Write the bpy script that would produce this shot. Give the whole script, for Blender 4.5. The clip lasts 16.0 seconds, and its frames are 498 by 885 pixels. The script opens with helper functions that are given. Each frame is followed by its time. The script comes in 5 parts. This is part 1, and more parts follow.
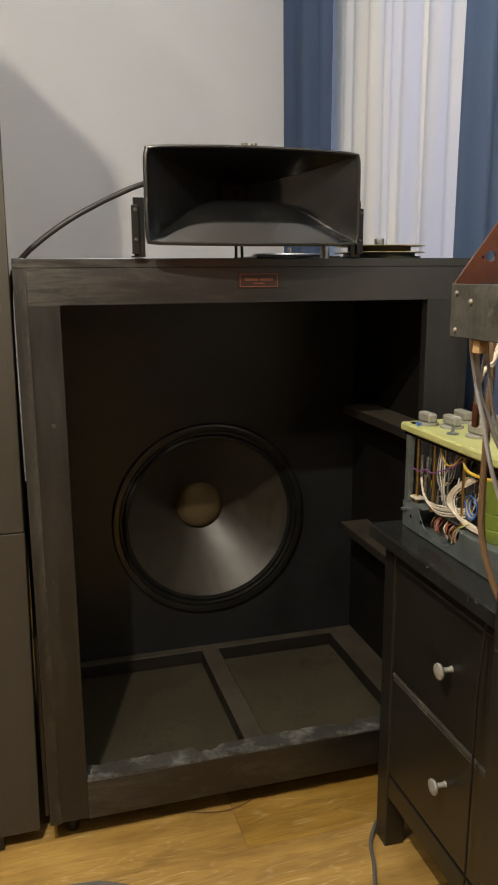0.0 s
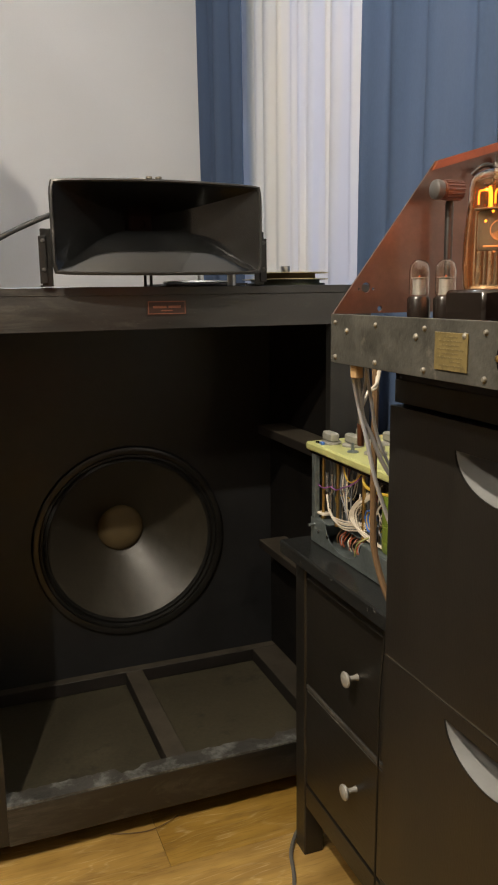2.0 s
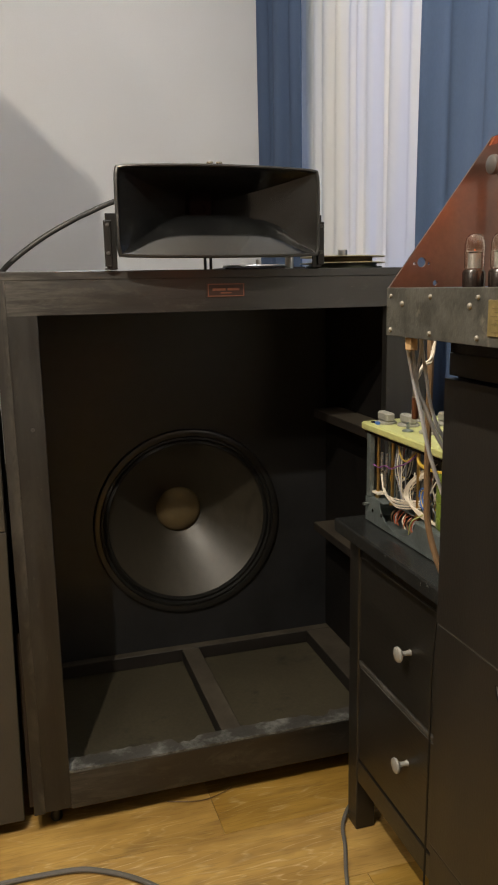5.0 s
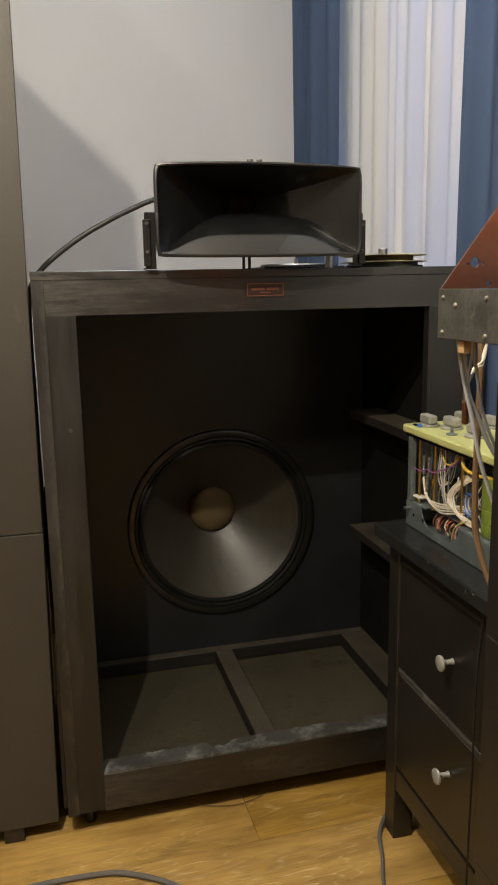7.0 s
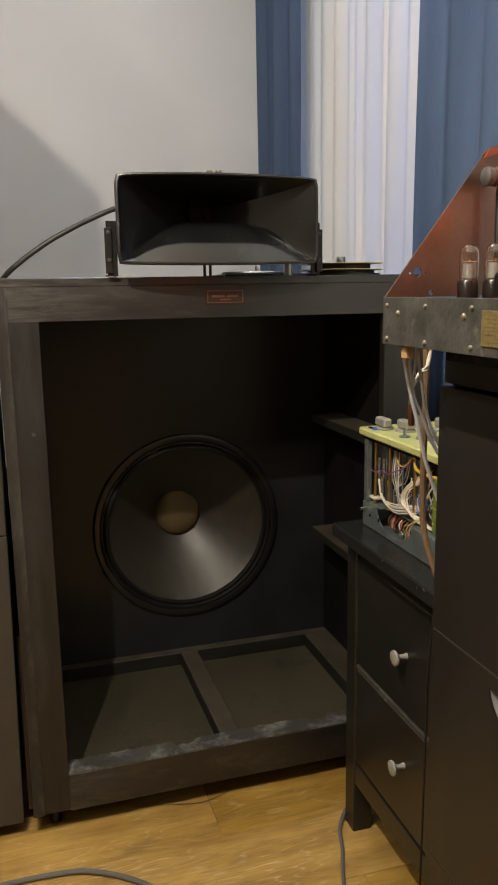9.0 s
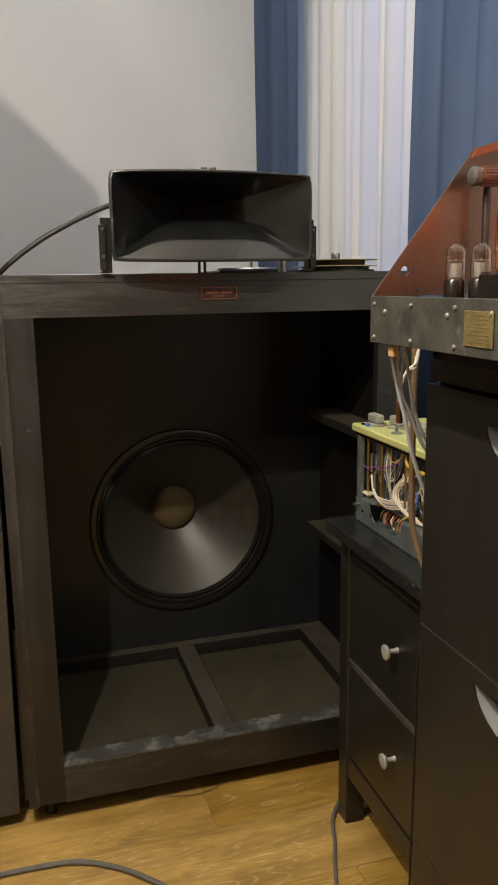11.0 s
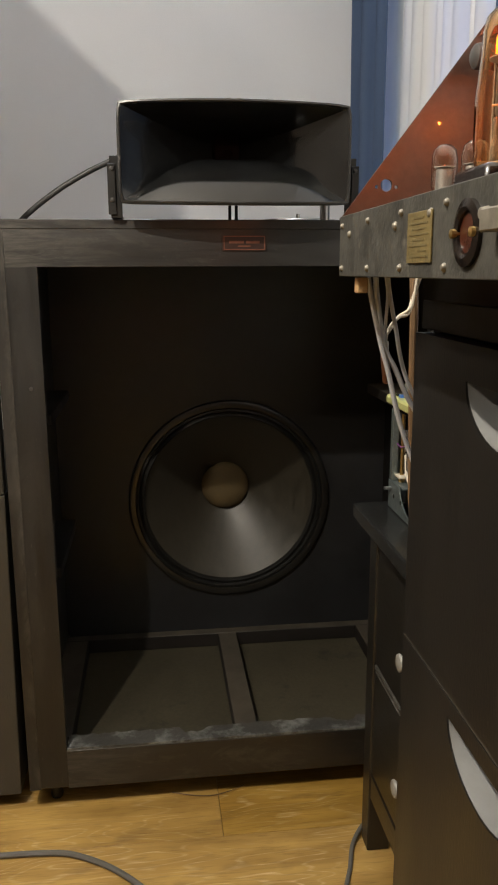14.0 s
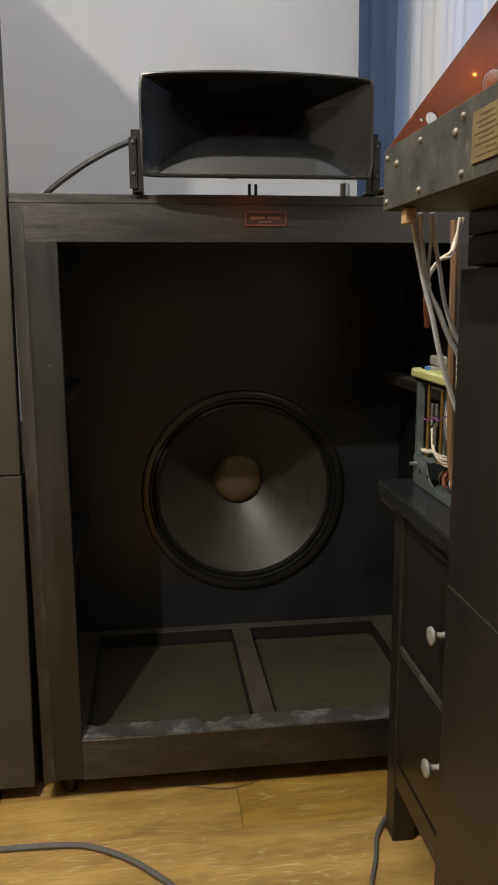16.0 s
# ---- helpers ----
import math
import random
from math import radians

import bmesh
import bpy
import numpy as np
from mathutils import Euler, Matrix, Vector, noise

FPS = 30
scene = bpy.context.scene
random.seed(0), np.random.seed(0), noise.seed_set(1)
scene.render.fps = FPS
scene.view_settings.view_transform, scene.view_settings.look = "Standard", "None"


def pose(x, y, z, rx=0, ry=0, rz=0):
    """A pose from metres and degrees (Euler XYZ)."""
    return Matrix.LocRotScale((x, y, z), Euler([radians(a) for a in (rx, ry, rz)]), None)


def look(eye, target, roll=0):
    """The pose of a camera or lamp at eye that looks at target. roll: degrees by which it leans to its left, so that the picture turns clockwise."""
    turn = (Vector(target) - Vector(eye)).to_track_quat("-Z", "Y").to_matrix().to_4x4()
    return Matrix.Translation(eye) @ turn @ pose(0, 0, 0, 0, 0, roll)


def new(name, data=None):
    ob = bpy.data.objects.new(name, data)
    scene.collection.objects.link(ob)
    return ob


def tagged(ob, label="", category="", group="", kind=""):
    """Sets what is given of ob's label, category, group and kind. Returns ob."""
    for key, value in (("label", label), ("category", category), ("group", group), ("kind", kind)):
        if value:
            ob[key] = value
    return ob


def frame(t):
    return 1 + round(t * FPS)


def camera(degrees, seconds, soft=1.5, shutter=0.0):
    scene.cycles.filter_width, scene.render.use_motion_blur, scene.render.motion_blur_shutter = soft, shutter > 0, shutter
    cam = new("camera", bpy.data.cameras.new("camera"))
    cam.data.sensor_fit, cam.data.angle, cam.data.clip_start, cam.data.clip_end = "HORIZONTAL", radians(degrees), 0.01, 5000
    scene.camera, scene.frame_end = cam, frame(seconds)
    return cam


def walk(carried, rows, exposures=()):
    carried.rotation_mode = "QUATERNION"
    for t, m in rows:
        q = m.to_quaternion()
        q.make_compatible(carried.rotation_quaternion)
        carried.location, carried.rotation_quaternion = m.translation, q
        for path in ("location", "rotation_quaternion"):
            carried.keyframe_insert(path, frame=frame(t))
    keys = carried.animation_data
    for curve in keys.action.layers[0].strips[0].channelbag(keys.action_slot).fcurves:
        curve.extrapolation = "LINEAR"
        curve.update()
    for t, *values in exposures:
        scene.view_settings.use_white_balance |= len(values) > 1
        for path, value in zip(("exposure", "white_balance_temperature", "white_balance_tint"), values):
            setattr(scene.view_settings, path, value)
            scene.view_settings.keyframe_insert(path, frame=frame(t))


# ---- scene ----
cam = camera(35.5, 16.0, soft=2.0)
METRES, EYE, TILT, LEAN, TURN = 0.84, 1.122, 0.0, 0.0, -16.1
ROWS = [
    (0.0, 0.0, 0.0, 0.0, -0.07, -12.41, 0.33),
    (0.5, 0.0022, -0.0056, 0.0005, -0.52, -12.1, 0.41),
    (1.0, 0.003, -0.0157, 0.0054, -1.63, -11.78, 0.59),
    (1.5, 0.0245, -0.0351, 0.0134, -3.28, -11.3, 0.66),
    (2.0, 0.0533, -0.0545, 0.014, -5.0, -10.98, 0.73),
    (2.5, 0.0891, -0.0825, 0.019, -6.13, -10.81, 0.79),
    (3.0, 0.1161, -0.1202, 0.0079, -6.34, -10.8, 0.8),
    (3.5, 0.1084, -0.134, -0.0054, -5.62, -10.91, 0.87),
    (4.0, 0.087, -0.13, -0.0118, -4.16, -11.1, 0.93),
    (4.5, 0.0662, -0.1146, -0.0126, -2.53, -11.26, 0.99),
    (5.0, 0.0481, -0.0986, -0.0109, -0.9, -11.38, 1.01),
    (7.5, 0.0233, -0.0714, -0.0057, 1.19, -11.5, 1.03),
    (8.0, 0.0301, -0.0842, -0.0058, 0.56, -11.38, 1.01),
    (8.5, 0.0363, -0.1033, -0.003, -0.17, -11.27, 0.95),
    (9.0, 0.0489, -0.1156, -0.0032, -0.94, -11.14, 0.88),
    (11.5, 0.0677, -0.1267, 0.0044, -0.66, -11.97, 0.76),
    (12.0, 0.0325, -0.0633, 0.0002, -0.11, -12.42, 0.74),
    (12.5, 0.0167, 0.0129, -0.0178, 0.51, -12.62, 0.64),
    (13.0, 0.1422, 0.0565, -0.0552, 4.64, -12.76, 0.62),
    (13.5, 0.2534, 0.0853, -0.0815, 7.07, -12.71, 0.25),
    (14.0, 0.2996, 0.0831, -0.0754, 9.14, -12.47, 0.24),
    (14.5, 0.3087, 0.0752, -0.0757, 10.43, -12.04, 0.36),
    (15.0, 0.3061, 0.0804, -0.1044, 10.87, -11.58, 0.4),
    (15.5, 0.2866, 0.078, -0.1621, 10.2, -10.97, 0.3),
    (16.0, 0.2476, 0.0805, -0.1716, 8.9, -10.84, 0.33),
]
TONES = [(0.0, 0.0, 6430, 10), (2.0, 0.0, 6500, 10), (3.5, 0.0, 6500, 10), (5.0, 0.0, 6420, 10), (12.5, 0.0, 6400, 10), (13.5, 0.0, 6300, 10), (16.0, 0.0, 5900, 10)]
walk(cam, [(t, pose(0, 0, EYE, TILT, LEAN, TURN) @ pose(METRES * x, METRES * y, METRES * z, 90 + pitch, roll, yaw)) for t, x, y, z, yaw, pitch, roll in ROWS], TONES)
# ---- light ----
world = bpy.data.worlds.new("evening_sky")
scene.world = world
world.use_nodes = True
_wn = world.node_tree.nodes
_sky = _wn.new("ShaderNodeTexSky")
_sky.sky_type = "NISHITA"
_sky.sun_disc = False
_sky.sun_elevation, _sky.sun_rotation = radians(12), radians(200)
world.node_tree.links.new(_sky.outputs[0], _wn["Background"].inputs[0])
_wn["Background"].inputs[1].default_value = 0.10


def bulb(name, x, y, z, watts, colour, radius):
    data = bpy.data.lights.new(name, "POINT")
    data.energy, data.color, data.shadow_soft_size = watts, colour, radius
    ob = new(name, data)
    ob.matrix_world = pose(x, y, z)
    return ob


WARM = (1.0, 0.885, 0.715)
COOL = (0.86, 0.93, 1.0)
bulb("hanging_lamp_bulb", -0.25, 0.42, 1.98, 70, WARM, 0.014)
bulb("hanging_lamp_bulb", -0.48, 0.40, 1.80, 19, WARM, 0.02)
bulb("ceiling_lamp_bulb", 0.30, 1.42, 2.62, 14, COOL, 0.06)
day = bpy.data.lights.new("window_daylight", "AREA")
day.shape, day.size, day.size_y, day.energy, day.color = "RECTANGLE", 1.2, 1.4, 15, (0.62, 0.78, 1.0)
day_lamp = new("window_daylight", day)
day_lamp.matrix_world = look((1.165, 2.115, 1.6), (0.0, 2.115, 1.6))
# ---- materials ----
def nodes_of(name):
    m = bpy.data.materials.new(name)
    m.use_nodes = True
    return m, m.node_tree, m.node_tree.nodes["Principled BSDF"]


def ramp(tree, fac, stops):
    r = tree.nodes.new("ShaderNodeValToRGB")
    while len(r.color_ramp.elements) < len(stops):
        r.color_ramp.elements.new(0.5)
    for el, (p, c) in zip(r.color_ramp.elements, stops):
        el.position = p
        el.color = (*c, 1) if len(c) == 3 else c
    tree.links.new(fac, r.inputs[0])
    return r.outputs[0]


def noise_of(tree, scale, detail=4, stretch=(1, 1, 1), rough=0.55, distort=0.0, coord="Object"):
    tc = tree.nodes.new("ShaderNodeTexCoord")
    mp = tree.nodes.new("ShaderNodeMapping")
    mp.inputs["Scale"].default_value = stretch
    tree.links.new(tc.outputs[coord], mp.inputs[0])
    n = tree.nodes.new("ShaderNodeTexNoise")
    n.inputs["Scale"].default_value = scale
    n.inputs["Detail"].default_value = detail
    n.inputs["Roughness"].default_value = rough
    n.inputs["Distortion"].default_value = distort
    tree.links.new(mp.outputs[0], n.inputs[0])
    return n.outputs[0]


def bump_on(tree, bsdf, height, strength, distance=0.002):
    b = tree.nodes.new("ShaderNodeBump")
    b.inputs["Strength"].default_value = strength
    b.inputs["Distance"].default_value = distance
    tree.links.new(height, b.inputs["Height"])
    tree.links.new(b.outputs[0], bsdf.inputs["Normal"])


def mixed(tree, fac, a, b, mode="MIX"):
    m = tree.nodes.new("ShaderNodeMix")
    m.data_type, m.blend_type = "RGBA", mode
    for sock, v in ((m.inputs[0], fac), (m.inputs[6], a), (m.inputs[7], b)):
        if isinstance(v, (int, float)):
            sock.default_value = v
        elif isinstance(v, tuple):
            sock.default_value = (*v, 1)
        else:
            tree.links.new(v, sock)
    return m.outputs[2]


def scaled(c, k):
    return tuple(min(1, v * k) for v in c)


def surface(name, colour, rough=0.5, metal=0.0, vary=0.25, scale=18, stretch=(1, 1, 1), bump=0.15, fine=180, wear=None, wear_at=0.62, wear_scale=9, coat=0.0, spec=0.5):
    """A two-scale surface: broad tone, fine grain, and optional worn patches."""
    m, t, b = nodes_of(name)
    broad = noise_of(t, scale, 5, stretch)
    grain = noise_of(t, fine, 3, stretch)
    col = ramp(t, broad, [(0.3, scaled(colour, 1 - vary)), (0.7, scaled(colour, 1 + vary))])
    col = mixed(t, 0.35, col, ramp(t, grain, [(0.3, scaled(colour, 1 - vary)), (0.7, scaled(colour, 1 + vary))]))
    if wear:
        spots = ramp(t, noise_of(t, wear_scale, 7, stretch, 0.68), [(wear_at, (0, 0, 0)), (wear_at + 0.12, (1, 1, 1))])
        col = mixed(t, spots, col, wear)
    t.links.new(col, b.inputs["Base Color"])
    t.links.new(ramp(t, broad, [(0.25, (rough * 0.8,) * 3), (0.75, (min(1, rough * 1.2),) * 3)]), b.inputs["Roughness"])
    b.inputs["Metallic"].default_value = metal
    b.inputs["Coat Weight"].default_value = coat
    b.inputs["Specular IOR Level"].default_value = spec
    if bump:
        bump_on(t, b, grain, bump)
    return m


def plank_wood():
    m, t, b = nodes_of("oak_floor")
    oi = t.nodes.new("ShaderNodeObjectInfo")
    tc = t.nodes.new("ShaderNodeTexCoord")
    add = t.nodes.new("ShaderNodeVectorMath")
    add.operation = "ADD"
    sc = t.nodes.new("ShaderNodeVectorMath")
    sc.operation = "SCALE"
    sc.inputs[0].default_value = (13.0, 7.0, 5.0)
    t.links.new(oi.outputs["Random"], sc.inputs["Scale"])
    t.links.new(tc.outputs["Object"], add.inputs[0])
    t.links.new(sc.outputs[0], add.inputs[1])

    def tex(kind, stretch):
        mp = t.nodes.new("ShaderNodeMapping")
        mp.inputs["Scale"].default_value = stretch
        t.links.new(add.outputs[0], mp.inputs[0])
        n = t.nodes.new(kind)
        t.links.new(mp.outputs[0], n.inputs[0])
        return n

    w = tex("ShaderNodeTexNoise", (1.15, 6.5, 1))
    w.inputs["Scale"].default_value, w.inputs["Detail"].default_value, w.inputs["Distortion"].default_value = 2.2, 1.6, 0.12
    rings = t.nodes.new("ShaderNodeMath")
    rings.operation = "MULTIPLY"
    rings.inputs[1].default_value = 36
    t.links.new(w.outputs[0], rings.inputs[0])
    fr = t.nodes.new("ShaderNodeMath")
    fr.operation = "PINGPONG"
    fr.inputs[1].default_value = 1.0
    knots = tex("ShaderNodeTexNoise", (3, 9, 1))
    knots.inputs["Scale"].default_value, knots.inputs["Detail"].default_value = 2.4, 4
    t.links.new(rings.outputs[0], fr.inputs[0])
    pores = tex("ShaderNodeTexNoise", (6, 70, 1))
    pores.inputs["Scale"].default_value, pores.inputs["Detail"].default_value = 4, 5
    broad = tex("ShaderNodeTexNoise", (1, 3, 1))
    broad.inputs["Scale"].default_value = 5
    col = ramp(t, broad.outputs[0], [(0.3, (0.375, 0.226, 0.068)), (0.7, (0.60, 0.388, 0.128))])
    band = ramp(t, fr.outputs[0], [(0.0, (1, 1, 1)), (0.12, (0.75, 0.75, 0.75)), (0.30, (0.0, 0.0, 0.0))])
    pore = ramp(t, pores.outputs[0], [(0.52, (0, 0, 0)), (0.64, (0.9, 0.9, 0.9))])
    limed = mixed(t, 1.0, band, mixed(t, 0.7, (1, 1, 1), pore), "MULTIPLY")
    where = tex("ShaderNodeTexNoise", (1.2, 2.5, 1))
    where.inputs["Scale"].default_value = 2.6
    limed = mixed(t, 1.0, limed, ramp(t, where.outputs[0], [(0.45, (0.05,) * 3), (0.63, (0.62,) * 3)]), "MULTIPLY")
    col = mixed(t, limed, col, (0.84, 0.67, 0.43))
    dark = ramp(t, pores.outputs[0], [(0.32, (0.38, 0.36, 0.33)), (0.47, (1, 1, 1))])
    col = mixed(t, 0.35, col, dark, "MULTIPLY")
    streak = tex("ShaderNodeTexNoise", (1.2, 22, 1))
    streak.inputs["Scale"].default_value, streak.inputs["Detail"].default_value = 3, 5
    col = mixed(t, 0.5, col, ramp(t, streak.outputs[0], [(0.32, (0.62, 0.58, 0.52)), (0.62, (1, 1, 1))]), "MULTIPLY")
    col = mixed(t, ramp(t, knots.outputs[0], [(0.60, (0, 0, 0)), (0.72, (0.55, 0.55, 0.55))]), col, (0.20, 0.12, 0.05))
    hv = t.nodes.new("ShaderNodeHueSaturation")
    t.links.new(col, hv.inputs["Color"])
    mr = t.nodes.new("ShaderNodeMapRange")
    mr.inputs["To Min"].default_value, mr.inputs["To Max"].default_value = 0.74, 1.12
    t.links.new(oi.outputs["Random"], mr.inputs[0])
    t.links.new(mr.outputs[0], hv.inputs["Value"])
    m2 = t.nodes.new("ShaderNodeMapRange")
    m2.inputs["To Min"].default_value, m2.inputs["To Max"].default_value = 1.16, 0.98
    t.links.new(oi.outputs["Random"], m2.inputs[0])
    t.links.new(m2.outputs[0], hv.inputs["Saturation"])
    t.links.new(hv.outputs[0], b.inputs["Base Color"])
    b.inputs["Roughness"].default_value = 0.42
    bump_on(t, b, pores.outputs[0], 0.25, 0.001)
    return m


def cloth(name, colour, weave=900, rough=0.9, through_light=0.0, sheen=0.3, relief=0.2, thread=0.35, fold_bands=None):
    m, t, b = nodes_of(name)
    n = noise_of(t, 6, 4, (1, 1, 0.25))
    threads = noise_of(t, weave, 2, (1, 1, 0.3))
    col = ramp(t, n, [(0.3, scaled(colour, 0.85)), (0.7, scaled(colour, 1.12))])
    col = mixed(t, thread, col, ramp(t, threads, [(0.35, scaled(colour, 0.72)), (0.65, scaled(colour, 1.25))]))
    # Upright streaks put fold shading and tint into the cloth colour.
    if fold_bands:
        col = mixed(t, 0.8, col, ramp(t, noise_of(t, 9, 2, (1, 1, 0.06)), [(0.38, fold_bands[0]), (0.62, fold_bands[1])]))
    t.links.new(col, b.inputs["Base Color"])
    b.inputs["Roughness"].default_value = rough
    b.inputs["Sheen Weight"].default_value = sheen
    bump_on(t, b, threads, relief, 0.001)
    if through_light:
        tr = t.nodes.new("ShaderNodeBsdfTranslucent")
        t.links.new(col, tr.inputs[0])
        mx = t.nodes.new("ShaderNodeMixShader")
        mx.inputs[0].default_value = through_light
        t.links.new(b.outputs[0], mx.inputs[1])
        t.links.new(tr.outputs[0], mx.inputs[2])
        t.links.new(mx.outputs[0], t.nodes["Material Output"].inputs[0])
    return m


def glass(name, tint=(1, 1, 1), rough=0.0, ior=1.45):
    m, t, b = nodes_of(name)
    b.inputs["Base Color"].default_value = (*tint, 1)
    b.inputs["Transmission Weight"].default_value = 1.0
    b.inputs["Roughness"].default_value = rough
    b.inputs["IOR"].default_value = ior
    return m


def glow(name, colour, strength):
    m, t, b = nodes_of(name)
    b.inputs["Base Color"].default_value = (0.05, 0.02, 0.01, 1)
    b.inputs["Emission Color"].default_value = (*colour, 1)
    b.inputs["Emission Strength"].default_value = strength
    return m


PLASTER = surface("white_plaster", (0.735, 0.745, 0.762), 0.85, vary=0.035, scale=2.5, bump=0.25, fine=260)
CEILING_PAINT = surface("ceiling_paint", (0.80, 0.79, 0.77), 0.9, vary=0.02, scale=2, bump=0.1)
OAK = plank_wood()
# Dark brown for the unseen closing walls, chosen to cut bounced light.
UNSEEN_WALL = surface("unseen_wall_brown", (0.23, 0.20, 0.17), 0.8, vary=0.06, scale=3, bump=0.1)
GAP = surface("floor_gap", (0.04, 0.025, 0.012), 0.9)
BLUE = cloth("blue_curtain_cloth", (0.090, 0.140, 0.255), weave=330, through_light=0.27, sheen=0.0, thread=0.45, fold_bands=((0.064, 0.106, 0.200), (0.102, 0.156, 0.278)))
SHEER = cloth("sheer_white_cloth", (0.70, 0.68, 0.67), 500, through_light=0.36, sheen=0.0, relief=0.03, thread=0.07, fold_bands=((0.74, 0.69, 0.62), (0.61, 0.615, 0.69)))


def black_paint(name, along, edge=None, tone=(0.0150, 0.0145, 0.0138), scuff=(0.085, 0.080, 0.070), rough=0.44, coat=0.0, rubbed=0.55):
    """Thin black stain on plywood: grain along the piece, scratches, rubbed patches, and a worn stretch near one end."""
    m, t, b = nodes_of(name)
    streaks = noise_of(t, 6, 6, along, 0.65, 0.4)
    col = ramp(t, streaks, [(0.28, scaled(tone, 0.6)), (0.5, tone), (0.72, scaled(tone, 1.7))])
    rub = ramp(t, noise_of(t, 5.5, 9, tuple(0.35 * a + 0.65 for a in along), 0.72, 0.6), [(0.53, (0, 0, 0)), (0.68, (rubbed,) * 3)])
    col = mixed(t, rub, col, scaled(scuff, 0.62))
    flecks = ramp(t, noise_of(t, 70, 5, tuple(0.6 * a + 0.4 for a in along), 0.7), [(0.655, (0, 0, 0)), (0.72, (0.8,) * 3)])
    col = mixed(t, flecks, col, scuff)
    if edge:
        tc = t.nodes.new("ShaderNodeTexCoord")
        sp = t.nodes.new("ShaderNodeSeparateXYZ")
        t.links.new(tc.outputs["Object"], sp.inputs[0])
        mr = t.nodes.new("ShaderNodeMapRange")
        mr.inputs["From Min"].default_value, mr.inputs["From Max"].default_value = edge[1], edge[2]
        t.links.new(sp.outputs[edge[0]], mr.inputs[0])
        near = mixed(t, 1.0, ramp(t, mr.outputs[0], [(0, (0, 0, 0)), (1, (1, 1, 1))]), ramp(t, noise_of(t, 19, 10, along, 0.75, 1.0), [(0.44, (0, 0, 0)), (0.62, (1, 1, 1))]), "MULTIPLY")
        col = mixed(t, near, col, scaled(scuff, 0.9))
    t.links.new(col, b.inputs["Base Color"])
    t.links.new(ramp(t, streaks, [(0.3, (rough * 0.8,) * 3), (0.7, (rough * 1.25,) * 3)]), b.inputs["Roughness"])
    b.inputs["Specular IOR Level"].default_value = 0.6
    b.inputs["Coat Weight"].default_value, b.inputs["Coat Roughness"].default_value = coat, 0.22
    bump_on(t, b, noise_of(t, 45, 6, along, 0.65), 0.22)
    return m


RAIL_PAINT = black_paint("black_stained_rail", (0.4, 4, 4), (0, -0.18, -0.43), coat=0.35, rubbed=0.95)
POST_PAINT = black_paint("black_stained_post", (4, 4, 0.4), None, (0.0135, 0.0130, 0.0122), (0.060, 0.055, 0.047))
BROWN_BOARD = surface("raw_brown_board_end", (0.052, 0.034, 0.020), 0.8, vary=0.3, scale=9, bump=0.2)
SCUFFED = black_paint("scuffed_plywood_edge", (3, 3, 0.8), (0, -0.422, -0.410), (0.0165, 0.0155, 0.0140), (0.070, 0.064, 0.054), 0.5, rubbed=0.8)
INNER = surface("satin_black_lining", (0.0130, 0.0139, 0.0158), 0.46, vary=0.4, scale=6, bump=0.08, fine=40, wear=(0.020, 0.0208, 0.0225), wear_at=0.58, wear_scale=4, spec=0.75)
# Darker copy of the lining, with the shade put into its colour.
INNER_DARK = surface("darkened_black_lining", (0.006, 0.005, 0.0045), 0.8, vary=0.4, scale=7, bump=0.2, spec=0.2)
PANEL = surface("dusty_black_panel", (0.049, 0.042, 0.0245), 0.75, vary=0.35, scale=5, bump=0.3, fine=120, wear=(0.020, 0.017, 0.011), wear_at=0.59, wear_scale=7)


def dusted_lit_tops(name, colour, dust, rough=0.6):
    """Dark paint with upward faces coloured paler, for dust and for the light on them."""
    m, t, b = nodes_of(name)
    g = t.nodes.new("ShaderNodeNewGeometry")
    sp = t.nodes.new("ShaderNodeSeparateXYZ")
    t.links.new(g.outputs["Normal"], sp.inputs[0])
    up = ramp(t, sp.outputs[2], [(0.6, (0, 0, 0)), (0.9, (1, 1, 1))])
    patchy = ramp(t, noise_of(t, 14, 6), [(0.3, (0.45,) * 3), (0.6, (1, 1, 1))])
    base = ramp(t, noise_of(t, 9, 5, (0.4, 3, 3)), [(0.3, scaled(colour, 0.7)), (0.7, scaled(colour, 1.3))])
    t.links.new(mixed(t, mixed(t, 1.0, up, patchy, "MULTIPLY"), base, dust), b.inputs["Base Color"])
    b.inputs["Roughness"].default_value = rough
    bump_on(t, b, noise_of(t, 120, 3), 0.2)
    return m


RAIL = dusted_lit_tops("dusty_lit_top_rail", (0.014, 0.011, 0.009), (0.075, 0.064, 0.048))
WORN = surface("worn_grey_sill_top", (0.055, 0.054, 0.050), 0.55, vary=0.4, scale=16, bump=0.6, fine=110, wear=(0.19, 0.195, 0.190), wear_at=0.50, wear_scale=13)
GREY_BOARD = surface("grey_brown_painted_board", (0.050, 0.045, 0.036), 0.55, vary=0.12, scale=3, stretch=(2, 2, 0.6), bump=0.2, wear=(0.085, 0.076, 0.062), wear_at=0.68)
CONE = surface("black_paper_cone", (0.038, 0.0325, 0.0225), 0.43, vary=0.35, scale=26, stretch=(2.5, 2.5, 0.9), bump=0.16, fine=200, wear=(0.17, 0.148, 0.105), wear_at=0.67, wear_scale=20, spec=1.0)
RUBBER = surface("black_rubber", (0.010, 0.0098, 0.009), 0.45, vary=0.2, bump=0.1)
RIM = surface("driver_rim_paint", (0.0085, 0.0082, 0.0075), 0.34, vary=0.3, bump=0.2, fine=90, wear=(0.045, 0.041, 0.033), wear_at=0.64, wear_scale=22, spec=1.0)
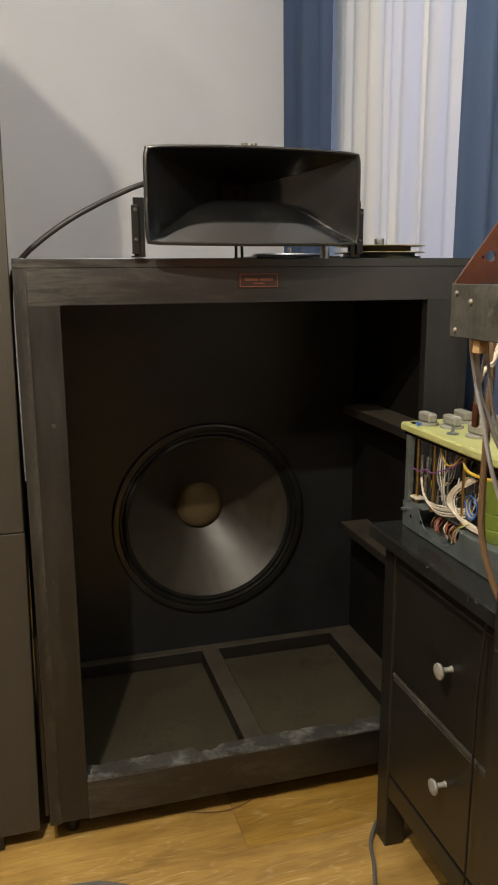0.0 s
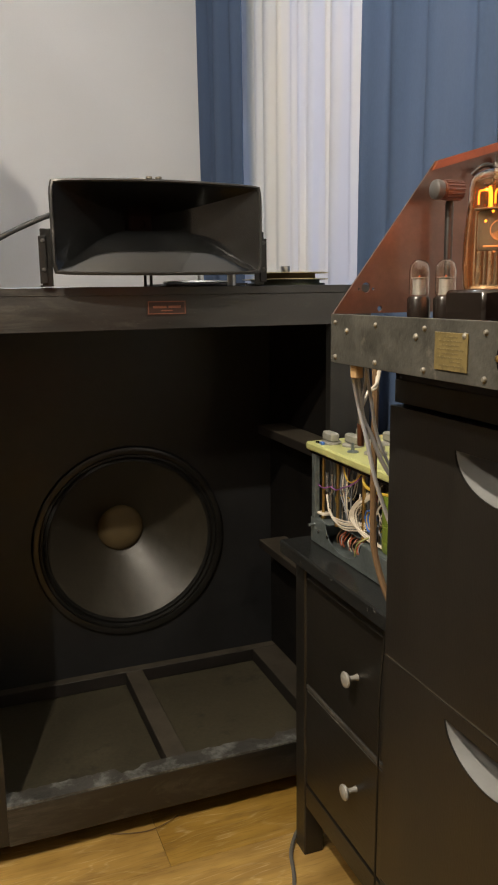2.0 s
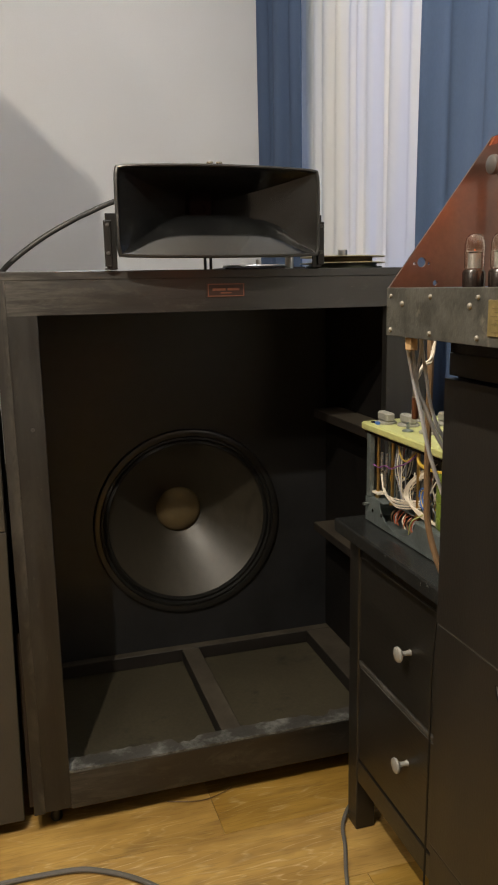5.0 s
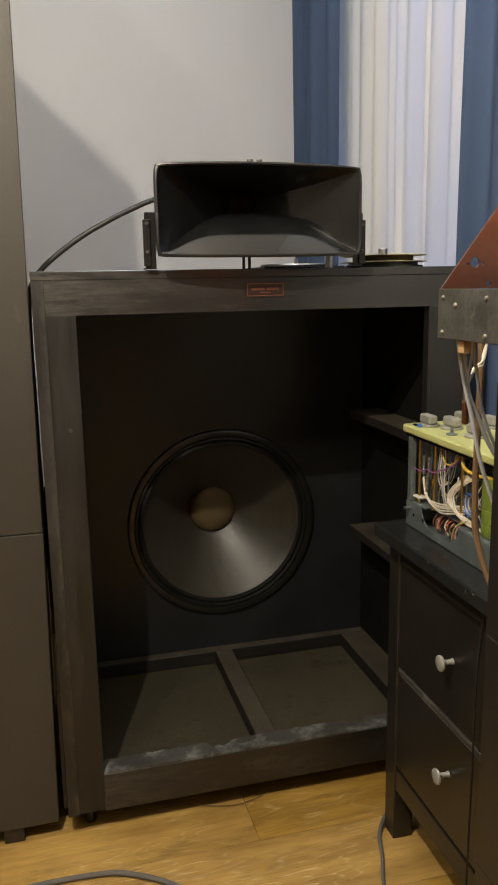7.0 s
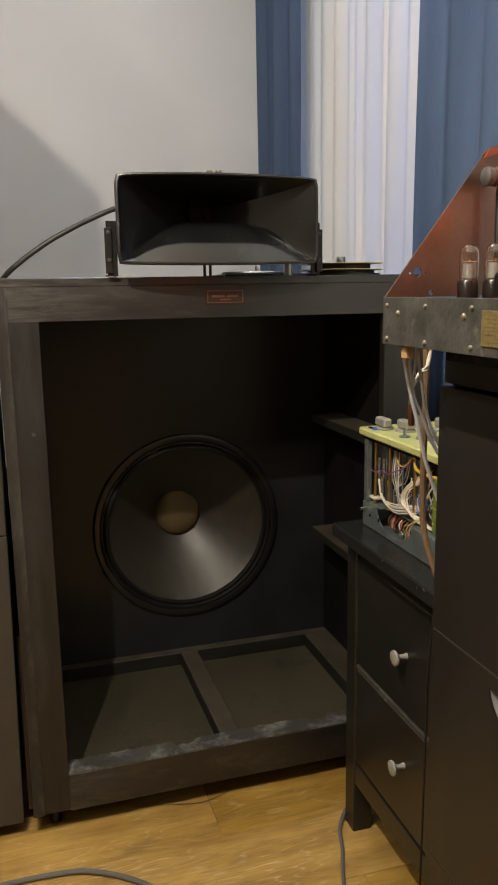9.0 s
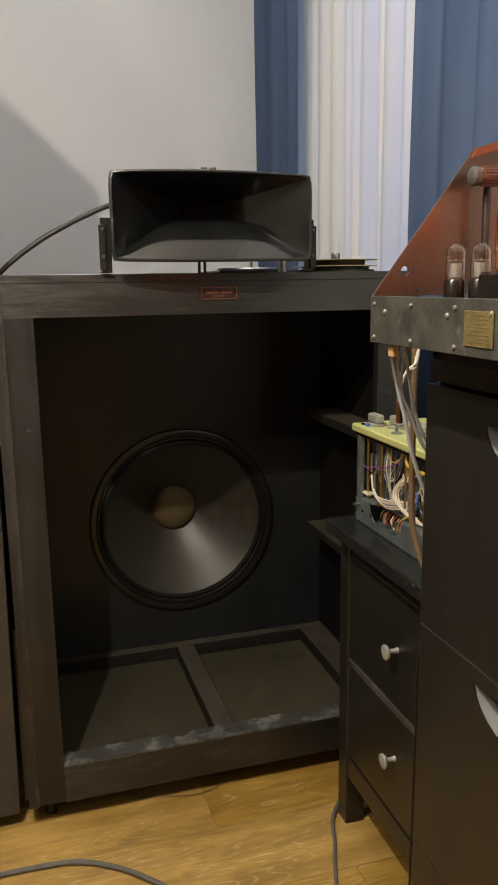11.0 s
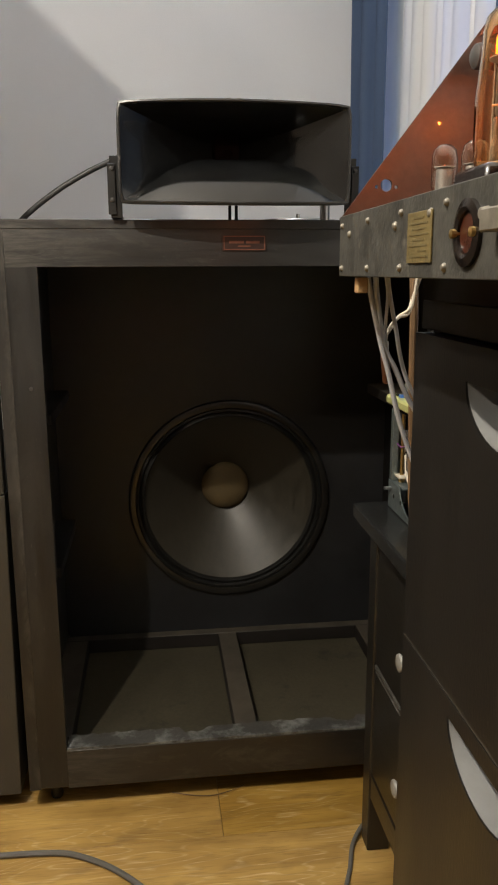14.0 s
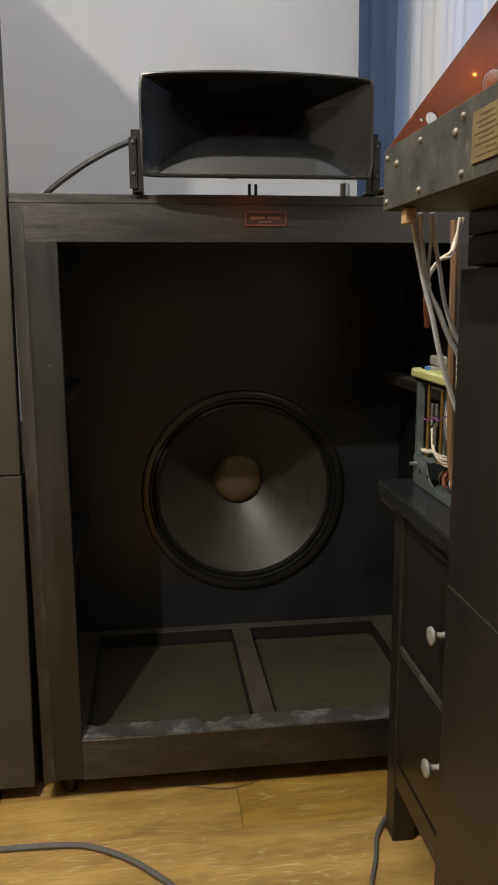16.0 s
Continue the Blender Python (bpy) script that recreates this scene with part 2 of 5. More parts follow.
DUSTCAP = surface("tan_felt_dust_cap", (0.110, 0.077, 0.032), 0.8, vary=0.2, scale=30, bump=0.3, fine=300)
HORN = surface("glossy_black_horn_paint", (0.010, 0.0098, 0.0095), 0.24, vary=0.3, scale=10, bump=0.03, fine=90, coat=0.4, spec=0.6)
FLARE = surface("dusty_black_horn_paint", (0.0075, 0.0079, 0.0084), 0.15, vary=0.3, scale=10, bump=0.06, fine=40, wear=(0.022, 0.024, 0.024), wear_at=0.58, wear_scale=9, coat=0.45, spec=0.5)
THROAT = surface("dim_throat", (0.020, 0.010, 0.008), 0.95, vary=0.2, bump=0.0, spec=0.05)
HORN_EDGE = surface("chipped_black_horn_edge", (0.018, 0.017, 0.016), 0.35, vary=0.4, scale=30, bump=0.2, wear=(0.30, 0.29, 0.27), wear_at=0.64, wear_scale=45)
BRACKET = surface("black_steel_bracket", (0.013, 0.0125, 0.012), 0.4, metal=0.2, vary=0.3, bump=0.2, wear=(0.07, 0.066, 0.06), wear_at=0.68, wear_scale=40)
STEEL = surface("brushed_steel", (0.45, 0.45, 0.44), 0.35, metal=1.0, vary=0.15, bump=0.1)
ZINC = surface("zinc_plate", (0.20, 0.235, 0.235), 0.34, metal=0.55, vary=0.3, scale=30, bump=0.2, wear=(0.10, 0.115, 0.11), wear_at=0.58)
CHASSIS = surface("aged_grey_chassis_steel", (0.084, 0.082, 0.072), 0.55, metal=0.45, vary=0.4, scale=38, bump=0.35, fine=160, wear=(0.22, 0.20, 0.165), wear_at=0.60, wear_scale=22)
RIVET = surface("dull_rivet_metal", (0.24, 0.22, 0.18), 0.5, metal=0.5, vary=0.3, scale=120, bump=0.1)
BRASS = surface("old_brass", (0.52, 0.37, 0.15), 0.38, metal=1.0, vary=0.25, scale=60, bump=0.15)
COPPER = surface("brown_lacquered_copper", (0.086, 0.043, 0.031), 0.34, metal=0.3, vary=0.25, scale=9, bump=0.08, wear=(0.13, 0.062, 0.042), wear_at=0.70, coat=0.4)
BAKELITE = surface("dark_bakelite", (0.012, 0.0085, 0.007), 0.22, vary=0.3, bump=0.05)
KNOB_GREY = surface("grey_knob_plastic", (0.060, 0.057, 0.055), 0.4, vary=0.1, bump=0.05)
BROWN_KNOB = surface("brown_bakelite_knob", (0.085, 0.030, 0.016), 0.35, vary=0.2, bump=0.05)
BROWN_WOOD = surface("small_wood_block", (0.42, 0.27, 0.13), 0.6, vary=0.3, scale=40, bump=0.3)
DRESSER = surface("black_brown_wood_stain", (0.0150, 0.0140, 0.0120), 0.34, vary=0.35, scale=8, stretch=(2, 0.5, 2), bump=0.25, fine=120, wear=(0.05, 0.046, 0.038), wear_at=0.70, wear_scale=30, spec=0.6)
# Pale colour for the chipped rail and for painted edge highlights.
DRESSER_EDGE = surface("worn_lit_dresser_edge", (0.066, 0.062, 0.055), 0.45, vary=0.4, scale=20, bump=0.2, wear=(0.30, 0.285, 0.26), wear_at=0.60, wear_scale=26)
DRESSER_TOP = surface("dusty_dresser_top", (0.019, 0.0195, 0.019), 0.22, vary=0.45, scale=9, bump=0.25, fine=60, wear=(0.22, 0.215, 0.20), wear_at=0.635, wear_scale=95, spec=0.65)
PEWTER = surface("brushed_pewter", (0.36, 0.35, 0.32), 0.48, metal=0.15, vary=0.1, bump=0.05)
# Lighter black that paints the highlight along a drawer's side edge.
LIT_ARRIS = surface("lit_black_arris", (0.026, 0.025, 0.0235), 0.35, vary=0.5, scale=25, bump=0.2, wear=(0.11, 0.106, 0.098), wear_at=0.64, wear_scale=22)
SHOE = surface("black_brown_foil", (0.0155, 0.0140, 0.0125), 0.42, vary=0.15, scale=4, stretch=(2, 2, 0.5), bump=0.12, fine=200, spec=0.6)
SHOE_SIDE = surface("black_foil_side", (0.014, 0.012, 0.010), 0.6, vary=0.15, bump=0.1)
PALE = surface("pale_grey_plastic", (0.27, 0.275, 0.275), 0.5, vary=0.06, bump=0.03)
LIME = surface("lime_green_enamel", (0.45, 0.465, 0.19), 0.42, vary=0.14, scale=20, bump=0.10, wear=(0.27, 0.275, 0.15), wear_at=0.66, wear_scale=30)
GREEN_CAN = surface("green_capacitor_paint", (0.135, 0.185, 0.028), 0.4, vary=0.12, bump=0.06)
LEVER = surface("grey_lever_plastic", (0.26, 0.255, 0.22), 0.5, vary=0.18, bump=0.08)
WIRE_WHITE = surface("cream_wire", (0.62, 0.56, 0.46), 0.5, vary=0.1, bump=0)
WIRE_YELLOW = surface("yellow_wire", (0.62, 0.42, 0.06), 0.45, vary=0.1, bump=0)
WIRE_BLUE = surface("blue_wire", (0.06, 0.16, 0.50), 0.45, vary=0.1, bump=0)
WIRE_RED = surface("red_brown_wire", (0.36, 0.09, 0.04), 0.45, vary=0.1, bump=0)
WIRE_PURPLE = surface("purple_wire", (0.22, 0.07, 0.26), 0.45, vary=0.1, bump=0)
WIRE_GREY = surface("grey_wire", (0.26, 0.27, 0.29), 0.45, vary=0.1, bump=0)
LEAD_GREY = surface("pale_grey_lead", (0.43, 0.445, 0.485), 0.45, vary=0.15, bump=0)
FLOOR_FLEX = surface("dull_grey_flex", (0.135, 0.128, 0.118), 0.55, vary=0.15, bump=0.05)
LABEL_BRASS = surface("yellow_brass_label", (0.22, 0.17, 0.070), 0.42, metal=0.3, vary=0.35, scale=60, bump=0.15, wear=(0.07, 0.055, 0.03), wear_at=0.58, wear_scale=70)
WIRE_BROWN = surface("brown_flex", (0.17, 0.105, 0.055), 0.55, vary=0.15, bump=0.05)
WIRE_BLACK = surface("black_flex", (0.03, 0.029, 0.028), 0.5, vary=0.1, bump=0.05)
GOLD = surface("gold_reel_flange", (0.62, 0.53, 0.30), 0.4, metal=0.1, vary=0.15, bump=0.05)
TAPE = surface("dark_wound_tape", (0.035, 0.04, 0.02), 0.4, vary=0.2, bump=0.1)
PLATE_RED = surface("dark_red_name_plate", (0.028, 0.013, 0.010), 0.4, vary=0.3, scale=40, bump=0.1)
PLATE_LINE = surface("copper_plate_line", (0.20, 0.085, 0.055), 0.4, metal=0.3, vary=0.2, bump=0)
WHITE_PAINT = surface("white_window_paint", (0.78, 0.78, 0.76), 0.4, vary=0.03, bump=0.05)
PANE = glass("window_glass", (0.95, 0.97, 1.0))
# Clear glass tinted orange to carry the filaments' glow in its colour.
BULB_GLASS = glass("glow_tinted_tube_glass", (1.0, 0.74, 0.48), 0.0, 1.46)
CLEAR_GLASS = glass("clear_tube_glass", (0.96, 0.93, 0.88), 0.0, 1.46)
TUBE_GREY = surface("grey_tube_plate", (0.10, 0.10, 0.10), 0.4, metal=0.4, vary=0.2, bump=0.05)
MICA = surface("white_mica", (0.30, 0.28, 0.25), 0.5, vary=0.1, bump=0)
FILAMENT = glow("filament_glow", (1.0, 0.22, 0.012), 4.5)
HOT = glow("hot_filament", (1.0, 0.34, 0.030), 4.0)
NICKEL = surface("dull_nickel", (0.24, 0.235, 0.225), 0.4, 0.6, vary=0.2)
# Lacquer made orange: the valves' glow on the flange is in the colour.
GLOW_LACQUER = surface("glow_tinted_lacquer", (0.22, 0.050, 0.012), 0.35, vary=0.25, scale=14, bump=0.05)
FILAMENT_DIM = glow("heater_glow", (1.0, 0.17, 0.012), 0.65)
GETTER = surface("silver_getter", (0.36, 0.355, 0.345), 0.22, metal=0.75, vary=0.5, scale=90, bump=0.1)
PRINT = surface("orange_printed_mark", (0.62, 0.24, 0.06), 0.6, vary=0.1, bump=0)
# Dark red that paints the socket hole's shade and inner glow.
SOCKET_CORE = surface("dark_red_socket_hole", (0.055, 0.015, 0.007), 0.3, vary=0.4, scale=60, bump=0.05)
ENGRAVED = surface("engraved_dark_brass", (0.14, 0.11, 0.045), 0.6, vary=0.2)
# ---- building helpers ----
def box(bm, x0, x1, y0, y1, z0, z1, bevel=0.0, seg=1):
    vs = [bm.verts.new((x, y, z)) for x in (x0, x1) for y in (y0, y1) for z in (z0, z1)]
    fs = [bm.faces.new([vs[i] for i in q]) for q in ((0, 1, 3, 2), (4, 6, 7, 5), (0, 4, 5, 1), (2, 3, 7, 6), (0, 2, 6, 4), (1, 5, 7, 3))]
    if bevel:
        es = list({e for f in fs for e in f.edges})
        bmesh.ops.bevel(bm, geom=es, offset=bevel, segments=seg, profile=0.6, affect="EDGES")
    return bm


def boxes(*specs, bevel=0.0):
    bm = bmesh.new()
    for s in specs:
        tmp = bmesh.new()
        box(tmp, *s, bevel=bevel)
        me = bpy.data.meshes.new("tmp")
        tmp.to_mesh(me)
        tmp.free()
        bm.from_mesh(me)
        bpy.data.meshes.remove(me)
    return bm


def lathe(profile, axis="z", seg=40, close=False):
    """Turns (radius, height) pairs round an axis."""
    bm = bmesh.new()
    rings = []
    for r, h in profile:
        ring = []
        for i in range(seg):
            a = 2 * math.pi * i / seg
            c, s = r * math.cos(a), r * math.sin(a)
            p = {"z": (c, s, h), "y": (c, h, s), "x": (h, c, s)}[axis]
            ring.append(bm.verts.new(p))
        rings.append(ring)
    for a, b in zip(rings, rings[1:]):
        for i in range(seg):
            bm.faces.new((a[i], a[(i + 1) % seg], b[(i + 1) % seg], b[i]))
    if close:
        bm.faces.new(rings[0])
        bm.faces.new(rings[-1])
    bmesh.ops.remove_doubles(bm, verts=bm.verts, dist=1e-6)
    bmesh.ops.recalc_face_normals(bm, faces=bm.faces)
    return bm


def moved(bm, x, y, z):
    bmesh.ops.translate(bm, verts=bm.verts, vec=(x, y, z))
    return bm


def prism(outline, axis, a, b, bevel=0.0):
    """Extrudes a flat outline from a to b along an axis."""
    bm = bmesh.new()

    def at(u, v, w):
        return {"x": (w, u, v), "y": (u, w, v), "z": (u, v, w)}[axis]

    one = [bm.verts.new(at(u, v, a)) for u, v in outline]
    two = [bm.verts.new(at(u, v, b)) for u, v in outline]
    bm.faces.new(one)
    bm.faces.new(two[::-1])
    n = len(outline)
    for i in range(n):
        bm.faces.new((one[i], two[i], two[(i + 1) % n], one[(i + 1) % n]))
    bmesh.ops.recalc_face_normals(bm, faces=bm.faces)
    if bevel:
        bmesh.ops.bevel(bm, geom=list(bm.edges), offset=bevel, segments=1, affect="EDGES")
    return bm


def spline(points, steps=10):
    """A smooth line through points."""
    ps = [Vector(p) for p in points]
    ps = [ps[0] * 2 - ps[1]] + ps + [ps[-1] * 2 - ps[-2]]
    out = []
    for i in range(1, len(ps) - 2):
        a, b, c, d = ps[i - 1:i + 3]
        for k in range(steps):
            t = k / steps
            out.append(0.5 * (2 * b + (c - a) * t + (2 * a - 5 * b + 4 * c - d) * t * t + (3 * b - a - 3 * c + d) * t ** 3))
    out.append(ps[-2])
    return out


def tube(points, radius, seg=8, steps=10, smooth_line=True):
    pts = spline(points, steps) if smooth_line else [Vector(p) for p in points]
    bm = bmesh.new()
    rings = []
    up = Vector((0.31, 0.17, 0.93))
    for i, p in enumerate(pts):
        d = (pts[min(i + 1, len(pts) - 1)] - pts[max(i - 1, 0)]).normalized()
        u = d.cross(up).normalized()
        v = d.cross(u)
        rings.append([bm.verts.new(p + radius * (math.cos(2 * math.pi * k / seg) * u + math.sin(2 * math.pi * k / seg) * v)) for k in range(seg)])
    for a, b in zip(rings, rings[1:]):
        for k in range(seg):
            bm.faces.new((a[k], a[(k + 1) % seg], b[(k + 1) % seg], b[k]))
    bm.faces.new(rings[0])
    bm.faces.new(rings[-1])
    bmesh.ops.recalc_face_normals(bm, faces=bm.faces)
    return bm


def mesh_object(name, bm, material, smooth=False):
    me = bpy.data.meshes.new(name)
    bm.normal_update()
    bm.to_mesh(me)
    bm.free()
    me.materials.append(material)
    if smooth:
        me.polygons.foreach_set("use_smooth", [True] * len(me.polygons))
        me.set_sharp_from_angle(angle=radians(40))
    return new(name, me)


def part(name, bm, material, parent, label="", smooth=False):
    ob = mesh_object(name, bm, material, smooth)
    ob.parent = parent
    return tagged(ob, label)


def thing(name, x, y, z, label, category, group="", kind=""):
    ob = new(name)
    ob.empty_display_size = 0.05
    ob.matrix_world = pose(x, y, z)
    return tagged(ob, label, category, group, kind)


def solid(name, bm, material, label, category, kind="", smooth=False, group=""):
    return tagged(mesh_object(name, bm, material, smooth), label, category, group, kind)


# ---- the room ----
BACK, RIGHT, LEFT, REAR, CEIL = 3.03, 1.08, -2.1, -2.6, 2.75
solid("wall_back", boxes((LEFT - 0.12, RIGHT + 0.15, BACK, BACK + 0.12, 0, CEIL)), PLASTER, "white painted plaster wall behind the loudspeaker", "wall", "structure")
solid("wall_left", boxes((LEFT - 0.12, LEFT, REAR, BACK, 0, CEIL)), UNSEEN_WALL, "unseen brown side wall added to cut bounced light", "wall", "structure")
solid("wall_rear", boxes((LEFT - 0.12, RIGHT + 0.15, REAR - 0.12, REAR, 0, CEIL)), UNSEEN_WALL, "unseen brown wall behind the viewer added to cut bounced light", "wall", "structure")
WY0, WY1, WZ0, WZ1 = 1.45, 2.78, 0.85, 2.35
solid("wall_right", boxes((RIGHT, RIGHT + 0.15, REAR, WY0, 0, CEIL), (RIGHT, RIGHT + 0.15, WY1, BACK, 0, CEIL), (RIGHT, RIGHT + 0.15, WY0, WY1, 0, WZ0), (RIGHT, RIGHT + 0.15, WY0, WY1, WZ1, CEIL)), PLASTER, "white painted plaster wall with a window opening", "wall", "structure")
solid("ceiling", boxes((LEFT - 0.12, RIGHT + 0.15, REAR - 0.12, BACK + 0.12, CEIL, CEIL + 0.1)), CEILING_PAINT, "white painted ceiling", "ceiling", "structure")

window = thing("window_1", RIGHT + 0.08, (WY0 + WY1) / 2, WZ0, "white framed window behind the curtains", "window", kind="structure")


def local(bm, ob):
    return moved(bm, *(-ob.matrix_world.translation))


part("window_frame", local(boxes((1.17, 1.22, WY0, WY0 + 0.06, WZ0, WZ1), (1.17, 1.22, WY1 - 0.06, WY1, WZ0, WZ1), (1.17, 1.22, WY0 + 0.06, WY1 - 0.06, WZ0, WZ0 + 0.06), (1.17, 1.22, WY0 + 0.06, WY1 - 0.06, WZ1 - 0.06, WZ1), (1.17, 1.22, 2.085, 2.145, WZ0 + 0.06, WZ1 - 0.06)), window), WHITE_PAINT, window)
for y0, y1 in ((WY0 + 0.06, 2.085), (2.145, WY1 - 0.06)):
    pane = part("pane", local(boxes((1.19, 1.196, y0, y1, WZ0 + 0.06, WZ1 - 0.06)), window), PANE, window)
    pane.visible_shadow = False
part("window_sill", local(boxes((1.060, 1.17, WY0 - 0.03, WY1 + 0.03, WZ0 - 0.03, WZ0 - 0.001), bevel=0.004), window), WHITE_PAINT, window)


# ---- curtains ----
def drape(name, widths, y0, y1, x0, x1, depth, z0, z1, material, label, seed, slump=0.0, sway=0.0):
    """Hanging cloth of rounded folds with the given relative widths, creased between them."""
    rnd = random.Random(seed)
    steps, levels = 14, 24
    total = sum(widths)
    edges = [sum(widths[:k]) / total for k in range(len(widths) + 1)]
    amps = [depth * rnd.uniform(0.7, 1.25) * (0.5 + 0.5 * w * len(widths) / total) for w in widths]
    drift = [0.0] + [rnd.uniform(-1, 1) for _ in widths[1:]] + [0.0]
    skew = [rnd.uniform(0.85, 1.25) for _ in widths]
    phase = [rnd.uniform(0, 6.28) for _ in widths]
    bm = bmesh.new()
    rows = []
    for j in range(levels + 1):
        f = j / levels
        row = []
        for k in range(len(widths)):
            ya, yb = (edges[q] + slump * drift[q] * (1 - f) ** 1.3 for q in (k, k + 1))
            for i in range(steps + (k == len(widths) - 1)):
                v = i / steps
                u = ya + (yb - ya) * v
                bulge = (0.5 - 0.5 * math.cos(2 * math.pi * v ** skew[k])) * amps[k] * (1 + 0.08 * math.sin(4.1 * f + phase[k]))
                ripple = 0.06 * depth * math.sin(9 * f + 5 * v + phase[k]) * math.sin(math.pi * v)
                row.append(bm.verts.new((x0 + (x1 - x0) * u - bulge - ripple + sway * math.sin(2.2 * f + k), y0 + (y1 - y0) * u, z0 + (z1 - z0) * f)))
        rows.append(row)
    for a, b in zip(rows, rows[1:]):
        for i in range(len(a) - 1):
            bm.faces.new((a[i], a[i + 1], b[i + 1], b[i]))
    bmesh.ops.recalc_face_normals(bm, faces=bm.faces)
    ob = solid(name, bm, material, label, "curtain", smooth=True, group="window curtains")
    so = ob.modifiers.new("cloth_thickness", "SOLIDIFY")
    so.thickness = 0.002
    return ob


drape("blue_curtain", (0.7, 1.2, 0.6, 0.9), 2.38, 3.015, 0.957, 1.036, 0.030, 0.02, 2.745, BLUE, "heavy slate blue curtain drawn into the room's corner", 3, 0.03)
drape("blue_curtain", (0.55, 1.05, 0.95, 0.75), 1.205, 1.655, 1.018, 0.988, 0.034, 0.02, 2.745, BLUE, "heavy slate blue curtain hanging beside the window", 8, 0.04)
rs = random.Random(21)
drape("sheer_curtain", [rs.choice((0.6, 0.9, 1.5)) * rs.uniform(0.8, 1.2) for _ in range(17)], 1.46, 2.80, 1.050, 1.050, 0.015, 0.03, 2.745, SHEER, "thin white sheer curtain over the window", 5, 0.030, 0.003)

# ---- the speaker cabinet ----
CF = 1.40
cab = thing("speaker_cabinet", 0.42, 1.75, 0.0, "tall black stained open plywood loudspeaker cabinet with scuffed edges", "speaker cabinet")
part("top_rail", local(boxes((0.0123, 0.8487, CF, CF + 0.022, 1.066, 1.1292), bevel=0.0004), cab), RAIL_PAINT, cab, "scuffed black top rail")
part("top_board", local(boxes((-0.010, 0.868, CF - 0.0005, 2.15, 1.1293, 1.1455), bevel=0.0012), cab), RAIL_PAINT, cab)
part("left_post", local(boxes((0.0121, 0.0657, CF, CF + 0.022, 0.053, 1.0659), bevel=0.0004), cab), POST_PAINT, cab)
part("right_post", local(boxes((0.773, 0.8489, CF, CF + 0.022, 0.053, 1.0659), bevel=0.0004), cab), POST_PAINT, cab)
part("side_board", local(boxes((-0.010, 0.0120, CF + 0.0001, 2.15, 0.05, 1.1292), bevel=0.0004), cab), SCUFFED, cab, "scuffed plywood side edge")
part("side_board", local(boxes((0.849, 0.868, CF + 0.0003, 2.15, 0.05, 1.1290), bevel=0.0012), cab), POST_PAINT, cab)
part("bottom_rail", local(boxes((0.0659, 0.7727, CF, CF + 0.022, 0.05, 0.1325), bevel=0.0004), cab), RAIL_PAINT, cab)
rsill = random.Random(9)
chip = [(0.0661, CF + 0.0008)] + [(0.0661 + 0.7054 * q / 60, CF + 0.0008 + max(0.0, rsill.gauss(0.0, 0.0007))) for q in range(1, 60)] + [(0.7715, CF + 0.0008)]
chip += [(0.7715 - 0.7054 * q / 60, CF + 0.047 + rsill.uniform(-0.004, 0.003) - (0.016 if 9 < q % 27 < 14 else 0)) for q in range(61)]
part("sill", local(prism(chip, "z", 0.1330, 0.1375), cab), WORN, cab, "worn grey chipped sill top")
part("bottom_board", local(boxes((0.0125, 0.848, CF + 0.023, 2.13, 0.055, 0.095)), cab), PANEL, cab)
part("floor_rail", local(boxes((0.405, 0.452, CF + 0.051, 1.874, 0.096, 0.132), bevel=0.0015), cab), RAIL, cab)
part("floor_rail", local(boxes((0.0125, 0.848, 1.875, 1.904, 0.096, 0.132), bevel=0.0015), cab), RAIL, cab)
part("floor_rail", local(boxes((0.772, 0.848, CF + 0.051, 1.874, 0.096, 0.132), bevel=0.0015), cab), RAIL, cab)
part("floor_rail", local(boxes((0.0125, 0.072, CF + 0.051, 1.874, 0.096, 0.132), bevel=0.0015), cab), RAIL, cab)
for z in (0.460, 0.771):
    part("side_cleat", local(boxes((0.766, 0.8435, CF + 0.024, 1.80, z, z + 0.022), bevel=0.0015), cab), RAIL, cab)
    part("side_cleat", local(boxes((0.0175, 0.064, CF + 0.090, 1.80, z, z + 0.022), bevel=0.0015), cab), INNER, cab)
# Right inner wall: its deep shade comes from the darker lining colour.
part("side_lining", local(boxes((0.844, 0.848, CF + 0.024, 1.904, 0.133, 1.1215)), cab), INNER_DARK, cab)
part("side_lining", local(boxes((0.0125, 0.0165, CF + 0.024, 1.904, 0.133, 1.1215)), cab), INNER, cab)
part("top_lining", local(boxes((0.0125, 0.848, CF + 0.024, 1.904, 1.122, 1.128)), cab), INNER, cab)
part("back_board", local(boxes((0.0125, 0.848, 2.131, 2.149, 0.055, 1.128)), cab), POST_PAINT, cab)

WX, WZ, WR, BY = 0.442, 0.487, 0.256, 1.905


